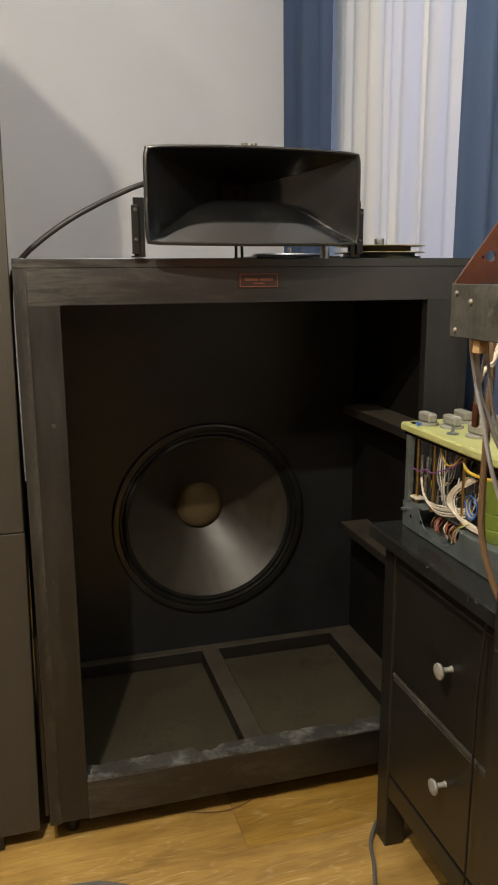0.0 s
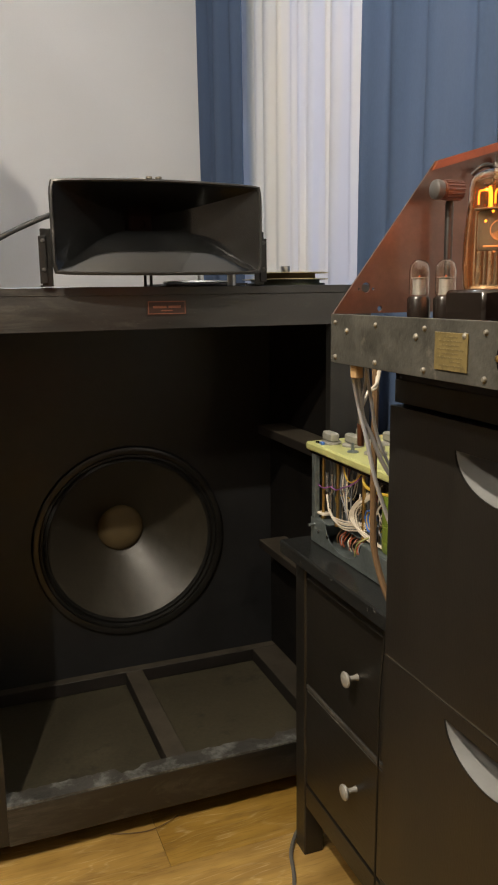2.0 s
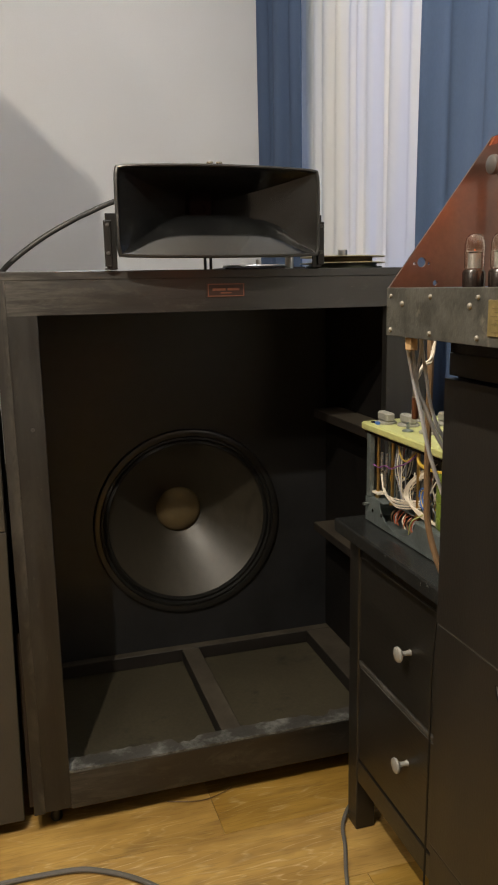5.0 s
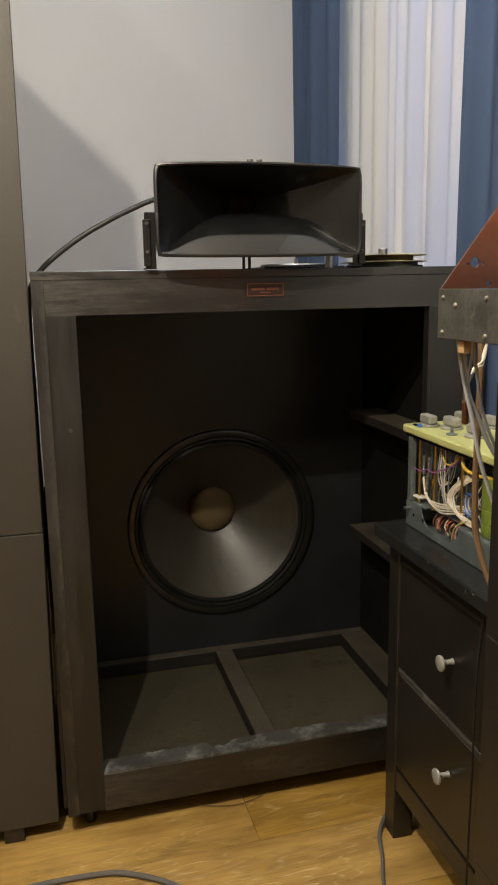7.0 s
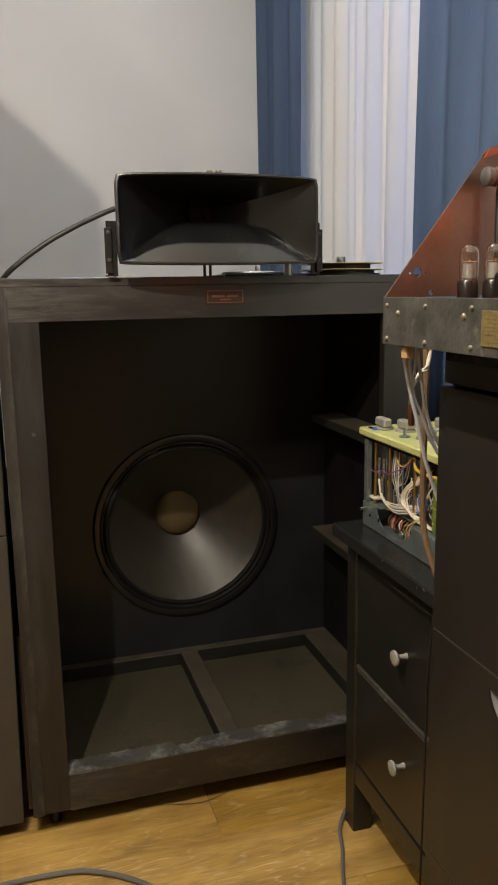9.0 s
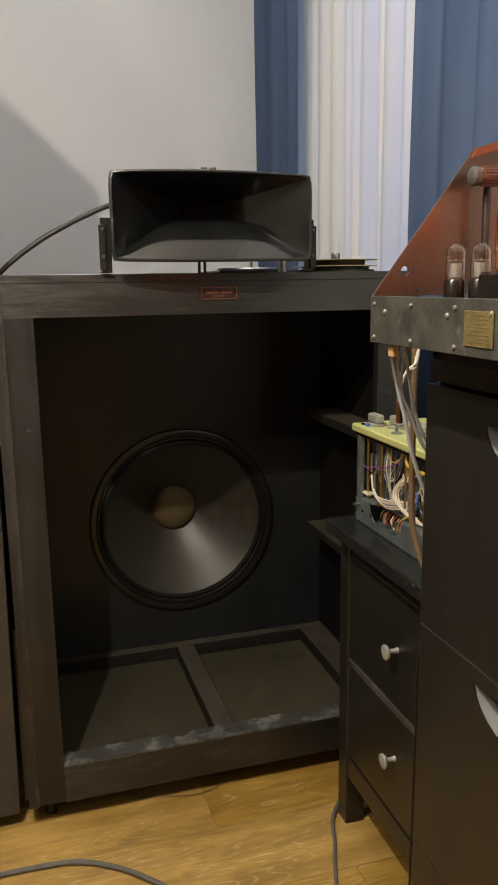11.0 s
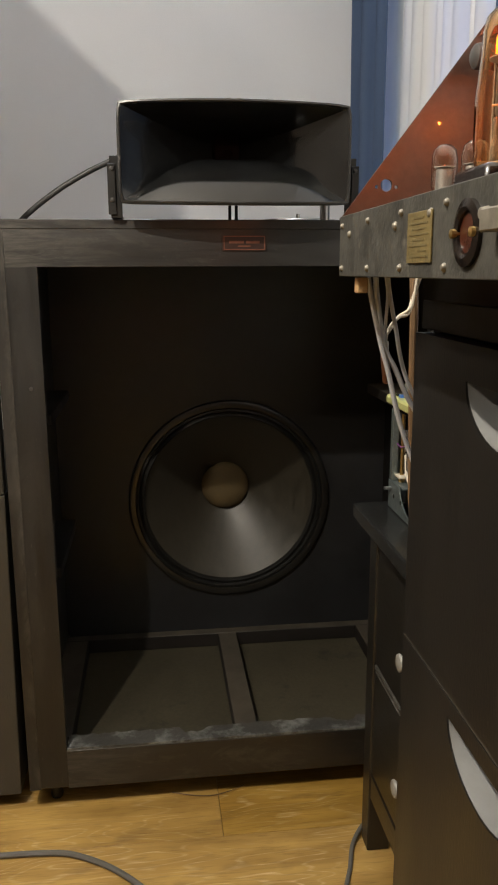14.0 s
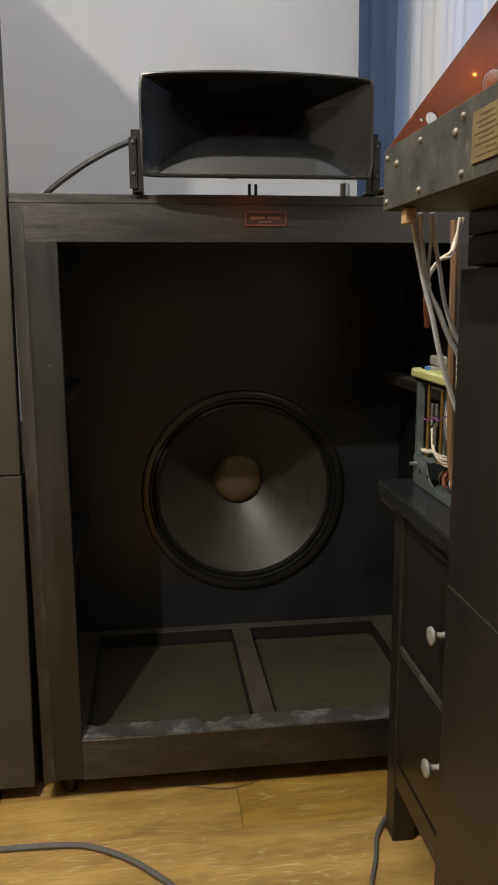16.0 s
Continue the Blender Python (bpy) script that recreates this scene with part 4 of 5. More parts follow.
socket(0.297, 1.079, 0.019)
part("fuse_holder", local(boxes((AX - 0.010, AX - 0.0005, 0.366, 0.398, 1.0775, 1.0895), bevel=0.001), amp), RIVET, amp, "small metal connector block")
part("terminal", local(moved(lathe([(0, -0.0085), (0.0055, -0.008), (0.0065, -0.006), (0.004, -0.004), (0.006, 0), (0, 0)], "x", 16), AX, 0.353, 1.085), amp), NICKEL, amp, smooth=True)
for y in (0.410, 0.338, 0.318):
    part("terminal", local(moved(lathe([(0, -0.005), (0.003, -0.0045), (0.0036, -0.002), (0.004, 0), (0, 0)], "x", 14), AX, y, 1.088), amp), RIVET, amp, smooth=True)
def pierced_plate(outline, holes, y0, y1):
    """A flat plate with round holes through it."""
    bm = bmesh.new()
    loops = []
    for pts in [outline] + [[(cx + r * math.cos(2 * math.pi * k / 20), cz + r * math.sin(2 * math.pi * k / 20)) for k in range(20)] for cx, cz, r in holes]:
        vs = [bm.verts.new((u, y0, w)) for u, w in pts]
        loops += [bm.edges.new((vs[k], vs[(k + 1) % len(vs)])) for k in range(len(vs))]
    bmesh.ops.triangle_fill(bm, use_beauty=True, edges=loops)
    out = bmesh.ops.extrude_face_region(bm, geom=list(bm.faces))
    bmesh.ops.translate(bm, verts=[g for g in out["geom"] if isinstance(g, bmesh.types.BMVert)], vec=(0, y1 - y0, 0))
    bmesh.ops.recalc_face_normals(bm, faces=bm.faces)
    return bm


end_plate = part("end_plate", local(pierced_plate([(0.441, 1.1075), (0.572, 1.279), (0.70, 1.316), (0.82, 1.352), (0.82, 1.1075)], [(0.4830, 1.1365, 0.0058), (0.4735, 1.1350, 0.0017), (0.4925, 1.1350, 0.0017), (0.5015, 1.1125, 0.0032)], 0.7435, 0.7465), amp), COPPER, amp, "brown lacquered copper end plate")
part("top_flange", local(pierced_plate([(0.572, 1.2785), (0.82, 1.3515), (0.82, 1.3405), (0.566, 1.2680)], [], 0.7385, 0.7432), amp), GLOW_LACQUER, end_plate, "top flange coloured orange for the valve glow")
KX, KY, KZ = 0.560, 0.714, 1.243
part("control_knob", local(moved(lathe([(0, 0.0), (0.0098, 0.0), (0.0102, 0.002), (0.0102, 0.026), (0, 0.026)], "x", 24), KX, KY, KZ), amp), BROWN_KNOB, amp, "ribbed brown control knob", smooth=True)
for k in range(16):
    a = 2 * math.pi * k / 16
    p = (KY + 0.0102 * math.cos(a), KZ + 0.0102 * math.sin(a))
    part("knob_rib", local(tube([(KX + 0.003, *p), (KX + 0.025, *p)], 0.0012, 6, 1), amp), BROWN_KNOB, end_plate)
part("knob_cap", local(moved(lathe([(0, -0.012), (0.007, -0.0115), (0.0105, -0.009), (0.0112, -0.005), (0.0100, -0.0005), (0, -0.0003)], "x", 28), KX, KY, KZ), amp), KNOB_GREY, amp, "grey domed knob cap", smooth=True)
part("upright_post", local(moved(lathe([(0, -0.007), (0.0048, -0.007), (0.0048, 0.122), (0.004, 0.125), (0, 0.126)], seg=16), KX + 0.016, KY + 0.006, AZ1), amp), BRACKET, amp, "slim dark upright component", smooth=True)


part("clip_wire", local(tube([(0.616, 0.735, 1.2640), (0.624, 0.728, 1.2725), (0.635, 0.726, 1.2740), (0.643, 0.730, 1.2660), (0.638, 0.734, 1.2585), (0.630, 0.736, 1.2600)], 0.0026, 10, 6), amp), RUBBER, amp, "black looped wire at the plate", smooth=True)
part("clip", local(boxes((0.6495, 0.6560, 0.7280, 0.7380, 1.2775, 1.2890), (0.6475, 0.6580, 0.7340, 0.7384, 1.2745, 1.2800), bevel=0.001), amp), STEEL, amp, "small bright metal clip")


def envelope(outer, thick):
    """A blown glass shell with an inner face."""
    inner = [(max(0.0, r - thick), h - thick * (1.0 if r < 0.6 * outer[2][0] else 0.25)) for r, h in outer]
    inner[0] = (outer[0][0] - thick, outer[0][1])
    return lathe(outer + inner[::-1] + [outer[0]], seg=40)


def small_valve(x, y):
    v = part("small_valve", local(moved(lathe([(0, -0.007), (0.0125, -0.007), (0.0130, 0.016), (0.011, 0.019), (0, 0.019)], seg=24), x, y, AZ1 + 0.0003), amp), BAKELITE, amp, "small clear glass valve in a black base", smooth=True)
    g = part("glass_envelope", local(moved(envelope([(0.0100, 0.0195), (0.0112, 0.023), (0.0113, 0.046), (0.0098, 0.0535), (0.0062, 0.0575), (0.0, 0.0590)], 0.0007), x, y, AZ1), amp), CLEAR_GLASS, v, smooth=True)
    g.visible_shadow = False
    part("electrode", local(moved(lathe([(0, 0.021), (0.0072, 0.021), (0.0072, 0.0375), (0.0055, 0.0385), (0, 0.0385)], seg=20), x, y, AZ1), amp), NICKEL, v, smooth=True)
    part("spacer_disc", local(moved(lathe([(0, 0.0390), (0.0090, 0.0390), (0.0090, 0.0395), (0, 0.0395)], seg=20), x, y, AZ1), amp), MICA, v)
    part("heater", local(moved(lathe([(0, 0.0398), (0.0008, 0.0398), (0.0008, 0.0415), (0, 0.0418)], seg=8), x, y, AZ1), amp), FILAMENT_DIM, v, "faint orange heater")


def big_valve(x, y, turn=0.0, strip=False, watts=0.12):
    v = part("large_valve", local(moved(boxes((-0.029, 0.029, -0.031, 0.031, -0.007, 0.0255), bevel=0.003), x, y, AZ1 + 0.0003), amp), BAKELITE, amp, "large domed glass valve glowing orange", smooth=True)
    g = part("glass_envelope", local(moved(envelope([(0.0232, 0.0262), (0.0248, 0.031), (0.0258, 0.050), (0.0256, 0.072), (0.0240, 0.090), (0.0226, 0.104), (0.0222, 0.120), (0.0202, 0.1290), (0.0150, 0.1345), (0.0075, 0.1372), (0, 0.1380)], 0.0011), x, y, AZ1), amp), BULB_GLASS, v, smooth=True)
    g.visible_shadow = False

    def put(bm):
        bmesh.ops.rotate(bm, verts=bm.verts, cent=(0, 0, 0), matrix=Matrix.Rotation(turn, 3, "Z"))
        return local(moved(bm, x, y, AZ1), amp)

    for a, w, m in ((-0.0150, 0.0045, GETTER), (-0.0080, 0.0030, TUBE_GREY), (-0.0030, 0.0040, GETTER), (0.0030, 0.0025, TUBE_GREY), (0.0080, 0.0045, GETTER)):
        part("pillar", put(moved(lathe([(0, 0.0275), (w * 0.7, 0.0275), (w * 0.55, 0.045), (w * 0.45, 0.062), (0, 0.062)], seg=14), -0.002, a + w / 2, 0)), m, v, smooth=True)
    part("pinch", put(lathe([(0.0, 0.0266), (0.0190, 0.0266), (0.0175, 0.0290), (0.0080, 0.0310), (0, 0.0312)], seg=32)), GETTER, v, "silvery getter mirror", smooth=True)
    shell = lathe([(0.0118, 0.063), (0.0135, 0.0655), (0.0135, 0.097), (0.0120, 0.1000), (0.0, 0.1003)], seg=32)
    bmesh.ops.scale(shell, verts=shell.verts, vec=(0.62, 1.12, 1))
    part("anode", put(moved(shell, 0.004, 0, 0)), TUBE_GREY, v, "smoky grey metal anode", smooth=True)
    for dy in (-0.0165, 0.0165):
        part("support_rod", put(tube([(0.002, dy, 0.030), (0.002, dy, 0.1015)], 0.0007, 8, 1)), NICKEL, v, smooth=True)
    def printed(y_, z_):
        """A spot on the glass, turned to the room."""
        a = 1.22 - turn - y_ / 0.0262
        return (-0.0262 * math.cos(a), -0.0262 * math.sin(a), z_)

    ring = [printed(0.0090 * math.cos(a), 0.0800 + 0.0090 * math.sin(a)) for a in [2 * math.pi * k / 28 for k in range(29)]]
    part("maker_ring", put(tube(ring, 0.00035, 6, 1, False)), PRINT, v, "printed round maker's mark")
    for k in range(4):
        arc = [printed((0.0078 - 0.0016 * k) * math.cos(a), 0.0800 + (0.0078 - 0.0016 * k) * math.sin(a)) for a in [math.pi * (1.12 + 0.76 * i / 8) for i in range(9)]]
        part("maker_arc", put(tube(arc, 0.0003, 6, 1, False)), PRINT, v)
    for a, b, z in ((-0.0150, -0.0095, 0.0655), (-0.0080, -0.0005, 0.0655), (0.0015, 0.0150, 0.0655), (-0.0040, 0.0000, 0.0605), (0.0035, 0.0060, 0.0605)):
        part("maker_bar", put(tube([printed(a + (b - a) * q / 4, z) for q in range(5)], 0.0008, 6, 1, False)), PRINT, v)
    for dy in (-0.0092, 0.0072):
        hook = [(-0.003, dy - 0.0052, 0.1015), (-0.003, dy - 0.0052, 0.1150), (-0.003, dy - 0.0035, 0.1185), (-0.003, dy + 0.0035, 0.1185), (-0.003, dy + 0.0052, 0.1150), (-0.003, dy + 0.0052, 0.1060)]
        part("filament", put(tube(hook, 0.0009, 8, 6)), FILAMENT, v, "bright orange filament", smooth=True)
    part("filament", put(tube([(-0.004, -0.0006, 0.1030), (-0.004, -0.0002, 0.1165), (-0.004, 0.0012, 0.1215), (-0.004, 0.0022, 0.1180)], 0.0011, 8, 6)), HOT, v, "white-hot filament hook", smooth=True)
    for dy, z in ((-0.004, 0.0985), (0.003, 0.0900)):
        part("filament", put(moved(lathe([(0, -0.0014), (0.0012, -0.0007), (0.0012, 0.0007), (0, 0.0014)], seg=10), -0.0075, dy, z)), HOT, v)
    if strip:
        bm = boxes((-0.0022, 0.0022, -0.0035, 0.0035, -0.011, 0.011), bevel=0.001)
        bmesh.ops.rotate(bm, verts=bm.verts, cent=(0, 0, 0), matrix=Matrix.Rotation(-0.35, 3, "X"))
        part("filament", put(moved(bm, -0.0025, -0.0172, 0.0735)), HOT, v, "slanted yellow glowing strip")
        part("support_rod", put(tube([(-0.012, 0.0, 0.075), (-0.012, 0.0, 0.123), (-0.010, 0.0, 0.130)], 0.0024, 10, 4)), TUBE_GREY, v, "dark upright rod", smooth=True)
    part("top_mica", put(lathe([(0, 0.1010), (0.0170, 0.1010), (0.0170, 0.1014), (0, 0.1014)], seg=24)), MICA, v)
    lamp = bpy.data.lights.new("valve_glow", "POINT")
    lamp.energy, lamp.color, lamp.shadow_soft_size = watts, (1.0, 0.20, 0.02), 0.0012
    new("valve_glow", lamp).matrix_world = pose(x - 0.010, y - 0.004, AZ1 + 0.1185)


small_valve(0.519, 0.690)
small_valve(0.536, 0.665)
big_valve(0.526, 0.580, 0.55, watts=0.07)
big_valve(0.533, 0.488, 0.65, True, 0.26)
big_valve(0.610, 0.560, 0.4, watts=0.24)
big_valve(0.540, 0.395, 0.7, watts=0.2)
# ---- the opened meter on the chest ----
meter = thing("opened_meter_chassis", 0.76, 1.08, 0.665, "opened electrical meter with lime green panel and bare wiring", "test meter")
MX0, MX1, MY0, MY1 = 0.643, 0.86, 0.86, 1.245
panel = part("top_panel", local(prism([(MX0, MY0), (MX1, MY0), (MX1, MY1), (MX0, MY1)], "z", 0.842, 0.857, 0.003), meter), LIME, meter, "lime green enamel control panel")
part("panel_underside", local(boxes((MX0 + 0.006, MX1 - 0.006, MY0 + 0.006, MY1 - 0.006, 0.836, 0.8415)), meter), BAKELITE, meter)
for x, y in ((0.650, 1.226), (0.83, 1.226), (0.650, 0.875), (0.83, 0.875)):
    part("upright", local(boxes((x, x + 0.010, y - 0.007, y + 0.007, 0.714, 0.8355), (x + 0.010, x + 0.022, y + 0.004, y + 0.007, 0.714, 0.8355), bevel=0.0008), meter), ZINC, meter, "bent zinc plated upright")
cut = [(1.236, 0.668), (1.236, 0.7125), (1.178, 0.7125)] + [(1.110 + 0.067 * math.cos(a), 0.7095 - 0.036 * math.sin(a)) for a in [math.pi * k / 12 for k in range(1, 12)]] + [(1.043, 0.7125), (MY0, 0.7125), (MY0, 0.668)]
part("base_tray", local(prism(cut, "x", 0.650, 0.652), meter), ZINC, meter, "zinc plated tray side with a curved cut-out")
part("tray_deck", local(boxes((0.6525, 0.86, 1.166, 1.236, 0.7110, 0.7135), (0.6525, 0.86, MY0, 1.05, 0.7110, 0.7135), (0.668, 0.86, 1.0502, 1.1658, 0.7110, 0.7135), (0.6525, 0.86, 1.234, 1.236, 0.668, 0.7105), (0.650, 0.86, MY0, 1.236, 0.6655, 0.6675), bevel=0.0004), meter), ZINC, meter, "zinc plated tray deck")
for y in (1.205, 1.168, 0.93):
    part("bolt_hole", local(moved(lathe([(0, -0.0003), (0.0035, -0.0003), (0.0037, 0.0)], "x", 14), 0.6498, y, 0.690), meter), BAKELITE, meter)
part("back_plate", local(boxes((0.78, 0.783, 0.90, 1.22, 0.72, 0.83)), meter), BAKELITE, meter)
for y, m in ((1.211, BRASS), (1.154, BRASS), (1.196, ZINC), (1.178, ZINC), (1.06, BRASS)):
    part("spacer_rod", local(moved(lathe([(0, 0.7137), (0.0055, 0.7137), (0.0055, 0.718), (0.0032, 0.7185), (0.0032, 0.8355), (0, 0.8355)], seg=12), 0.664 + (0.016 if m is ZINC else 0), y, 0), meter), m, meter, smooth=True)
part("capacitor", local(moved(lathe([(0, 0.0), (0.028, 0), (0.030, 0.003), (0.030, 0.02), (0.0285, 0.0215), (0.030, 0.023), (0.030, 0.045), (0.0285, 0.0465), (0.030, 0.048), (0.030, 0.090), (0.028, 0.095), (0, 0.095)], seg=32), 0.690, 0.985, 0.7145), meter), GREEN_CAN, meter, "green can capacitor", smooth=True)
for x, y in ((0.675, 1.205), (0.70, 1.165), (0.745, 1.205), (0.77, 1.15), (0.70, 1.085), (0.76, 1.06)):
    part("lever_knob", local(moved(lathe([(0, 0), (0.020, 0), (0.020, 0.003), (0.018, 0.0045), (0, 0.0045)], seg=24), x, y, 0.8573), meter), LEVER, panel, smooth=True)
    part("lever_grip", local(boxes((x - 0.0085, x + 0.0085, y - 0.0195, y + 0.0195, 0.862, 0.8785), bevel=0.0028), meter), LEVER, panel, "grey paddle grip")
part("toggle", local(moved(lathe([(0, 0), (0.010, 0), (0.010, 0.002), (0.003, 0.004), (0.0025, 0.016), (0, 0.017)], seg=16), 0.672, 1.115, 0.8573), meter), ZINC, panel, smooth=True)
part("indicator", local(boxes((0.652, 0.658, 1.195, 1.205, 0.8573, 0.862)), meter), WIRE_BLUE, panel, "small blue indicator")
part("indicator", local(boxes((0.652, 0.658, 1.212, 1.222, 0.8573, 0.860)), meter), BAKELITE, panel)
part("clamp", local(boxes((0.655, 0.672, 1.196, 1.222, 0.7215, 0.7255), bevel=0.001), meter), WIRE_WHITE, meter, "cream insulating tab")
for y, z in ((1.200, 0.785), (1.180, 0.787), (1.186, 0.752)):
    part("fuse", local(tube([(0.666, y, z - 0.018), (0.666, y, z + 0.018)], 0.0032, 10, 1), meter), GETTER, meter, "small glass and metal fuse", smooth=True)
for y0, y1, z0, z1, m in ((1.10, 1.135, 0.742, 0.792, TUBE_GREY), (1.055, 1.09, 0.776, 0.826, KNOB_GREY), (1.142, 1.164, 0.735, 0.766, BAKELITE), (0.95, 1.0, 0.80, 0.83, TUBE_GREY)):
    part("component", local(boxes((0.705, 0.735, y0, y1, z0, z1), (0.699, 0.7045, y0 + 0.006, y1 - 0.006, z0 + 0.01, z1 - 0.006), bevel=0.0015), meter), m, meter)
rw = random.Random(11)


def wire(points, r, m, label="", jitter=0.0):
    pts = [(x + rw.uniform(-jitter, jitter), y + rw.uniform(-jitter, jitter), z + rw.uniform(-jitter, jitter)) for x, y, z in points]
    part("wire", local(tube(pts, r, 6, 6), meter), m, meter, label, smooth=True)


# loose fine wiring
for k in range(44):
    ya, yb = rw.uniform(0.92, 1.20), rw.uniform(0.92, 1.20)
    yb = ya + (yb - ya) * 0.35
    xa, xb = rw.uniform(0.672, 0.705), rw.uniform(0.672, 0.72)
    za, zb = rw.uniform(0.716, 0.74), rw.uniform(0.77, 0.832)
    wire([(xa, ya, za), (xa - 0.004, ya * 0.7 + yb * 0.3, za + 0.012 + rw.uniform(-0.01, 0.02)), (xb - 0.006, ya * 0.3 + yb * 0.7, (za + zb) / 2 + rw.uniform(-0.02, 0.02)), (xb, yb, zb)], rw.choice((0.0009, 0.0011, 0.0014)), rw.choice([WIRE_WHITE] * 4 + [WIRE_YELLOW, WIRE_RED, WIRE_BROWN, WIRE_GREY, WIRE_GREY]))
# laced cream bundles
for k in range(6):
    e = 0.0046 * (k - 2.5)
    wire([(0.668, 1.040 + e, 0.801), (0.662, 1.083 + 0.7 * e, 0.770), (0.659, 1.090 + e, 0.746), (0.659, 1.060 + e, 0.729 + 0.4 * e), (0.664, 1.006 + e, 0.722 + 0.3 * e)], 0.0014, WIRE_WHITE, "bundled cream wire", 0.0012)
for k in range(5):
    e = 0.003 * (k - 2)
    wire([(0.668, 1.205, 0.756 + e), (0.661, 1.176 + e, 0.731), (0.660, 1.126, 0.724 + e), (0.665, 1.050, 0.742 + e)], 0.0015, WIRE_WHITE, "bundled cream wire", 0.0015)
for k in range(4):
    wire([(0.670, 1.150 - 0.006 * k, 0.826), (0.667, 1.146 - 0.006 * k, 0.785), (0.667, 1.135 - 0.004 * k, 0.755), (0.669, 1.120, 0.722)], 0.0012, WIRE_WHITE if k % 2 else WIRE_GREY, "", 0.002)
for k in range(7):
    wire([(0.661 + 0.0012 * k, 1.033 + (0.018 - 0.0012 * k) * math.cos(a), 0.756 + (0.019 - 0.0012 * k) * math.sin(a)) for a in [i * 0.7 + k for i in range(9)]], 0.0010, WIRE_YELLOW if k % 3 == 2 else WIRE_BLUE, "coiled blue wire")
wire([(0.657, 1.220, 0.777), (0.657, 1.195, 0.776), (0.658, 1.172, 0.784), (0.658, 1.150, 0.783), (0.659, 1.130, 0.791), (0.661, 1.098, 0.804), (0.668, 1.074, 0.822)], 0.0012, WIRE_PURPLE, "purple lacing wire")
wire([(0.668, 1.142, 0.828), (0.664, 1.120, 0.808), (0.663, 1.094, 0.810), (0.668, 1.069, 0.834)], 0.0013, WIRE_YELLOW, "orange looped wire")
wire([(0.666, 1.066, 0.834), (0.661, 1.052, 0.814), (0.662, 1.013, 0.810), (0.67, 0.975, 0.812)], 0.0028, WIRE_YELLOW, "thick yellow wire")
wire([(0.660, 1.082, 0.680), (0.656, 1.065, 0.708), (0.660, 1.034, 0.728)], 0.0013, LIME, "pale green wire")
for k in range(15):
    ya = rw.uniform(1.062, 1.158)
    wire([(0.682, ya + rw.uniform(-0.02, 0.02), 0.708), (0.664 + rw.uniform(0, 0.01), ya, 0.694), (0.670, ya + rw.uniform(-0.015, 0.015), 0.678)], 0.0013, rw.choice((WIRE_RED, WIRE_WHITE, WIRE_BROWN, WIRE_RED, WIRE_GREY)))
part("stud", local(moved(lathe([(0, -0.012), (0.003, -0.012), (0.003, 0), (0, 0)], "x", 10), 0.650, 1.222, 0.7), meter), STEEL, meter)

# ---- leads hanging from the amplifier ----
def lead(points, r, m, label):
    return solid("hanging_lead", tube(points, r, 8), m, label, "cable", smooth=True, group="leads behind the amplifier")


GREY_LEAD = "grey lead hanging below the amplifier"
lead([(0.470, 0.752, 1.0525), (0.475, 0.757, 1.034), (0.487, 0.760, 0.988), (0.497, 0.761, 0.955), (0.508, 0.764, 0.916), (0.521, 0.767, 0.880), (0.555, 0.772, 0.80), (0.60, 0.78, 0.70), (0.63, 0.79, 0.6685)], 0.0027, LEAD_GREY, GREY_LEAD)
lead([(0.478, 0.752, 1.0525), (0.481, 0.757, 1.034), (0.491, 0.761, 0.985), (0.505, 0.764, 0.959), (0.522, 0.768, 0.926), (0.57, 0.778, 0.85), (0.62, 0.80, 0.72), (0.65, 0.81, 0.6685)], 0.0028, LEAD_GREY, GREY_LEAD)
lead([(0.490, 0.752, 1.0525), (0.494, 0.757, 1.035), (0.502, 0.761, 1.004), (0.518, 0.766, 0.948), (0.57, 0.785, 0.86), (0.63, 0.82, 0.72), (0.66, 0.83, 0.6685)], 0.0022, LEAD_GREY, GREY_LEAD)
lead([(0.488, 0.751, 1.0525), (0.492, 0.757, 1.034), (0.493, 0.765, 1.004), (0.495, 0.771, 0.986)], 0.0018, LEAD_GREY, GREY_LEAD)
for k in range(2):
    lead([(0.533 + 0.004 * k, 0.79, 1.0525), (0.530, 0.79 + 0.004 * k, 1.030), (0.524, 0.788, 1.014 + 0.004 * k), (0.513, 0.783 + 0.004 * k, 1.011), (0.503, 0.777, 1.004 - 0.003 * k), (0.497, 0.773, 0.994), (0.496, 0.773, 0.985)], 0.0017, WIRE_WHITE, "cream twisted lead below the amplifier")
plug = thing("inline_plug", 0.497, 0.775, 0.985, "brown and steel inline plug hanging on a lead", "plug")
part("plug_body", local(tube([(0.497, 0.776, 0.972), (0.503, 0.786, 0.944)], 0.0046, 12, 2), plug), BROWN_KNOB, plug, smooth=True)
part("plug_sleeve", local(tube([(0.4955, 0.774, 0.987), (0.497, 0.776, 0.9725)], 0.0038, 12, 2), plug), STEEL, plug, "steel sleeve", smooth=True)
lead([(0.537, 0.814, 1.052), (0.539, 0.814, 1.015), (0.542, 0.820, 0.959), (0.547, 0.829, 0.899), (0.552, 0.837, 0.839), (0.555, 0.835, 0.778), (0.567, 0.815, 0.715), (0.585, 0.790, 0.676), (0.615, 0.775, 0.669), (0.655, 0.775, 0.669)], 0.0046, WIRE_BROWN, "thick brown lead resting on the chest")
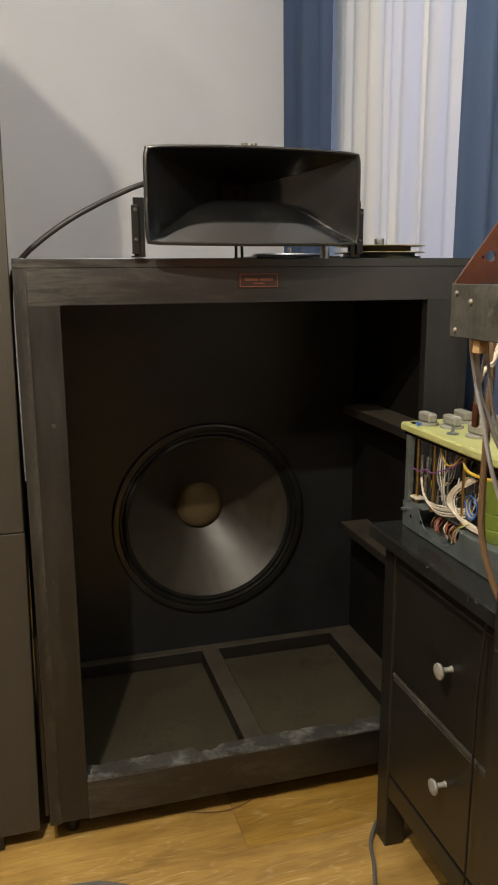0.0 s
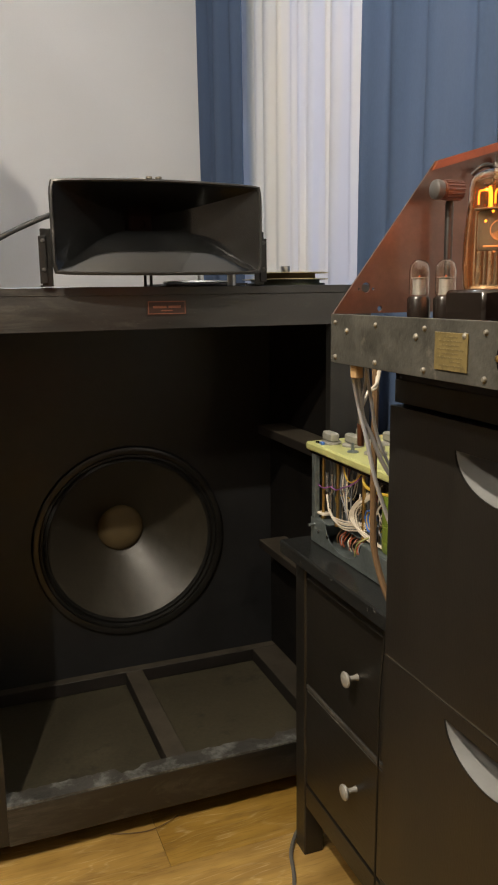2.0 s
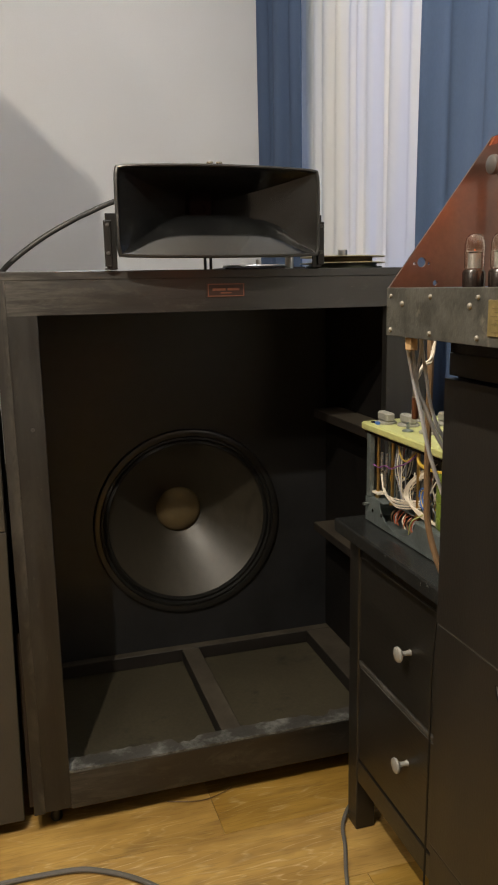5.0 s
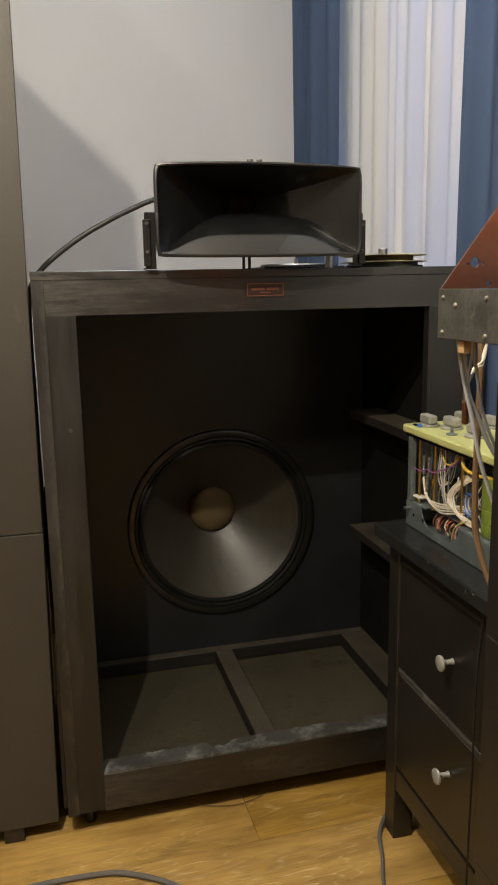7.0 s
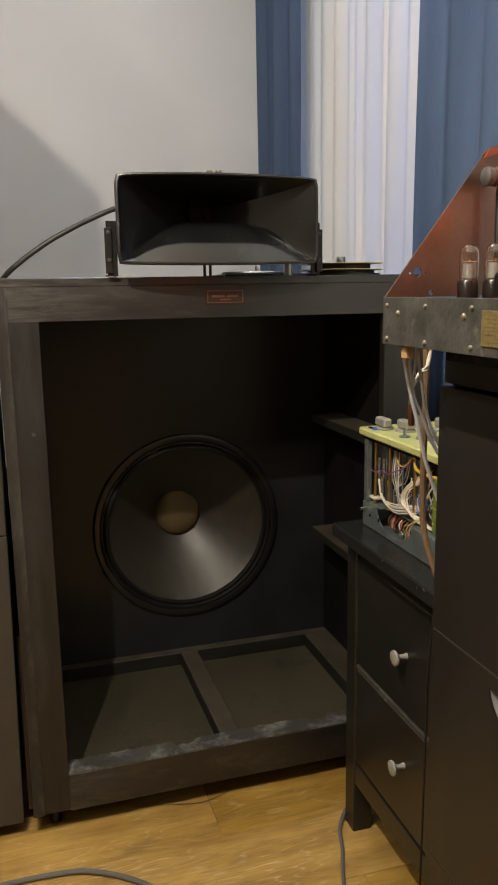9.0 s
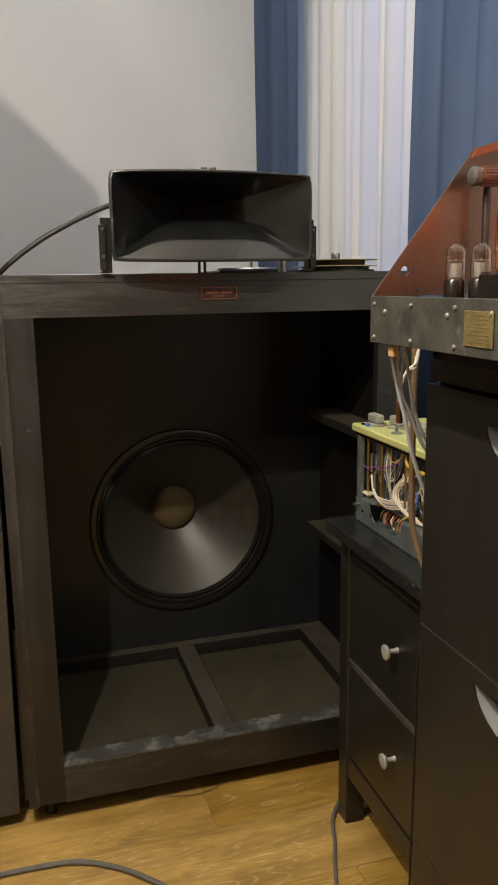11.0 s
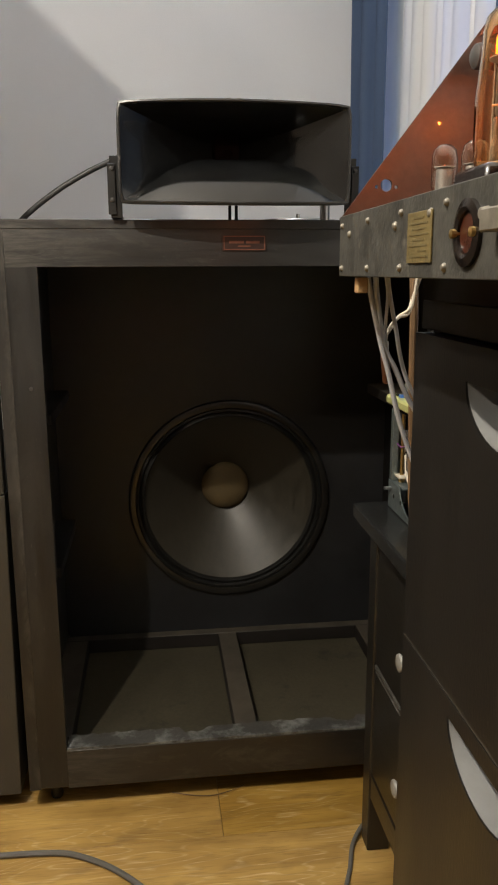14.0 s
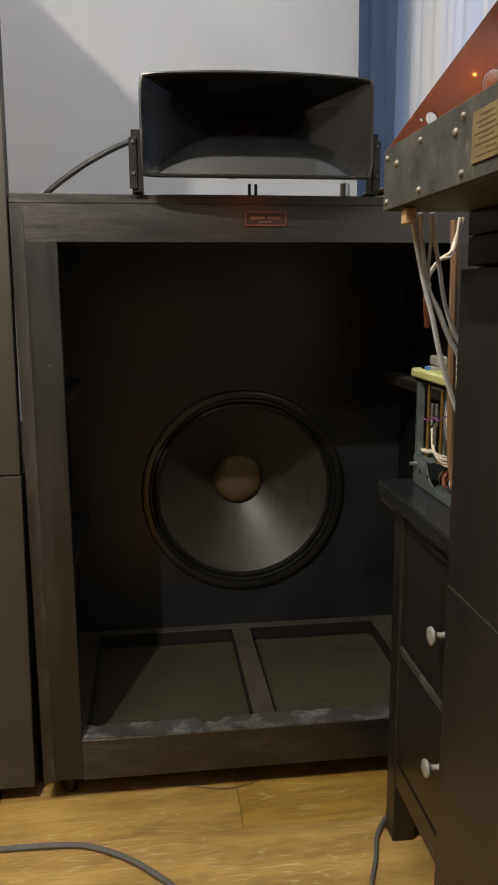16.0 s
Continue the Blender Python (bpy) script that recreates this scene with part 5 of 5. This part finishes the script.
solid("floor_cable", tube([(-0.35, 1.22, 0.006), (-0.15, 1.275, 0.006), (0.03, 1.278, 0.006), (0.11, 1.255, 0.006), (0.19, 1.195, 0.006), (0.26, 1.10, 0.006), (0.28, 0.95, 0.006)], 0.0055, 8), FLOOR_FLEX, "grey cable lying on the oak floor", "cable", smooth=True)
solid("floor_cable", tube([(0.700, 1.290, 0.006), (0.668, 1.285, 0.010), (0.640, 1.272, 0.016), (0.618, 1.250, 0.012), (0.600, 1.222, 0.005), (0.583, 1.170, 0.005), (0.560, 1.115, 0.005), (0.530, 1.03, 0.005), (0.50, 0.92, 0.005)], 0.0040, 8), FLOOR_FLEX, "grey mains lead beside the chest leg", "cable", smooth=True)
solid("loose_wire", tube([(0.27, 1.425, 0.003), (0.31, 1.410, 0.004), (0.35, 1.405, 0.003), (0.39, 1.412, 0.005), (0.42, 1.43, 0.003)], 0.0009, 6), WIRE_BROWN, "thin loose wire on the oak floor", "wire", smooth=True)
solid("thin_flex", tube([(0.618, 0.906, 0.632), (0.611, 0.908, 0.52), (0.614, 0.914, 0.40), (0.612, 0.913, 0.2), (0.609, 0.910, 0.004)], 0.002, 6), RUBBER, "thin black flex hanging before the drawers", "cable", smooth=True)

# ---- the plank floor ----
floor = thing("floor", 0, 0, 0, "limed oak plank floor with visible grain", "floor", kind="structure")
part("underlay", boxes((LEFT - 0.12, RIGHT + 0.15, REAR - 0.12, BACK + 0.12, -0.05, -0.012)), GAP, floor)
PW = 0.19
rf = random.Random(4)
lengths = {}
k0 = int((REAR - 0.1 - 1.288) / PW) - 1
for k in range(k0, int((BACK + 0.1 - 1.288) / PW) + 1):
    y0 = 1.288 + k * PW
    y1 = min(y0 + PW, BACK + 0.11)
    x = 0.365 - 1.2 * 3 + (0 if k == 0 else rf.uniform(0, 1.2))
    while x < RIGHT + 0.14:
        xa, xb = max(x, LEFT - 0.11), min(x + 1.2, RIGHT + 0.14)
        if xb - xa > 0.02:
            w = (round(xb - xa, 4), round(y1 - y0, 4))
            if w not in lengths:
                bm = boxes((0.0004, w[0] - 0.0004, 0.0004, w[1] - 0.0004, -0.0115, 0.0), bevel=0.0006)
                me = bpy.data.meshes.new("plank")
                bm.to_mesh(me)
                bm.free()
                me.materials.append(OAK)
                lengths[w] = me
            pl = new("plank", lengths[w])
            pl.parent = floor
            pl.location = (xa, y0, 0)
        x += 1.2
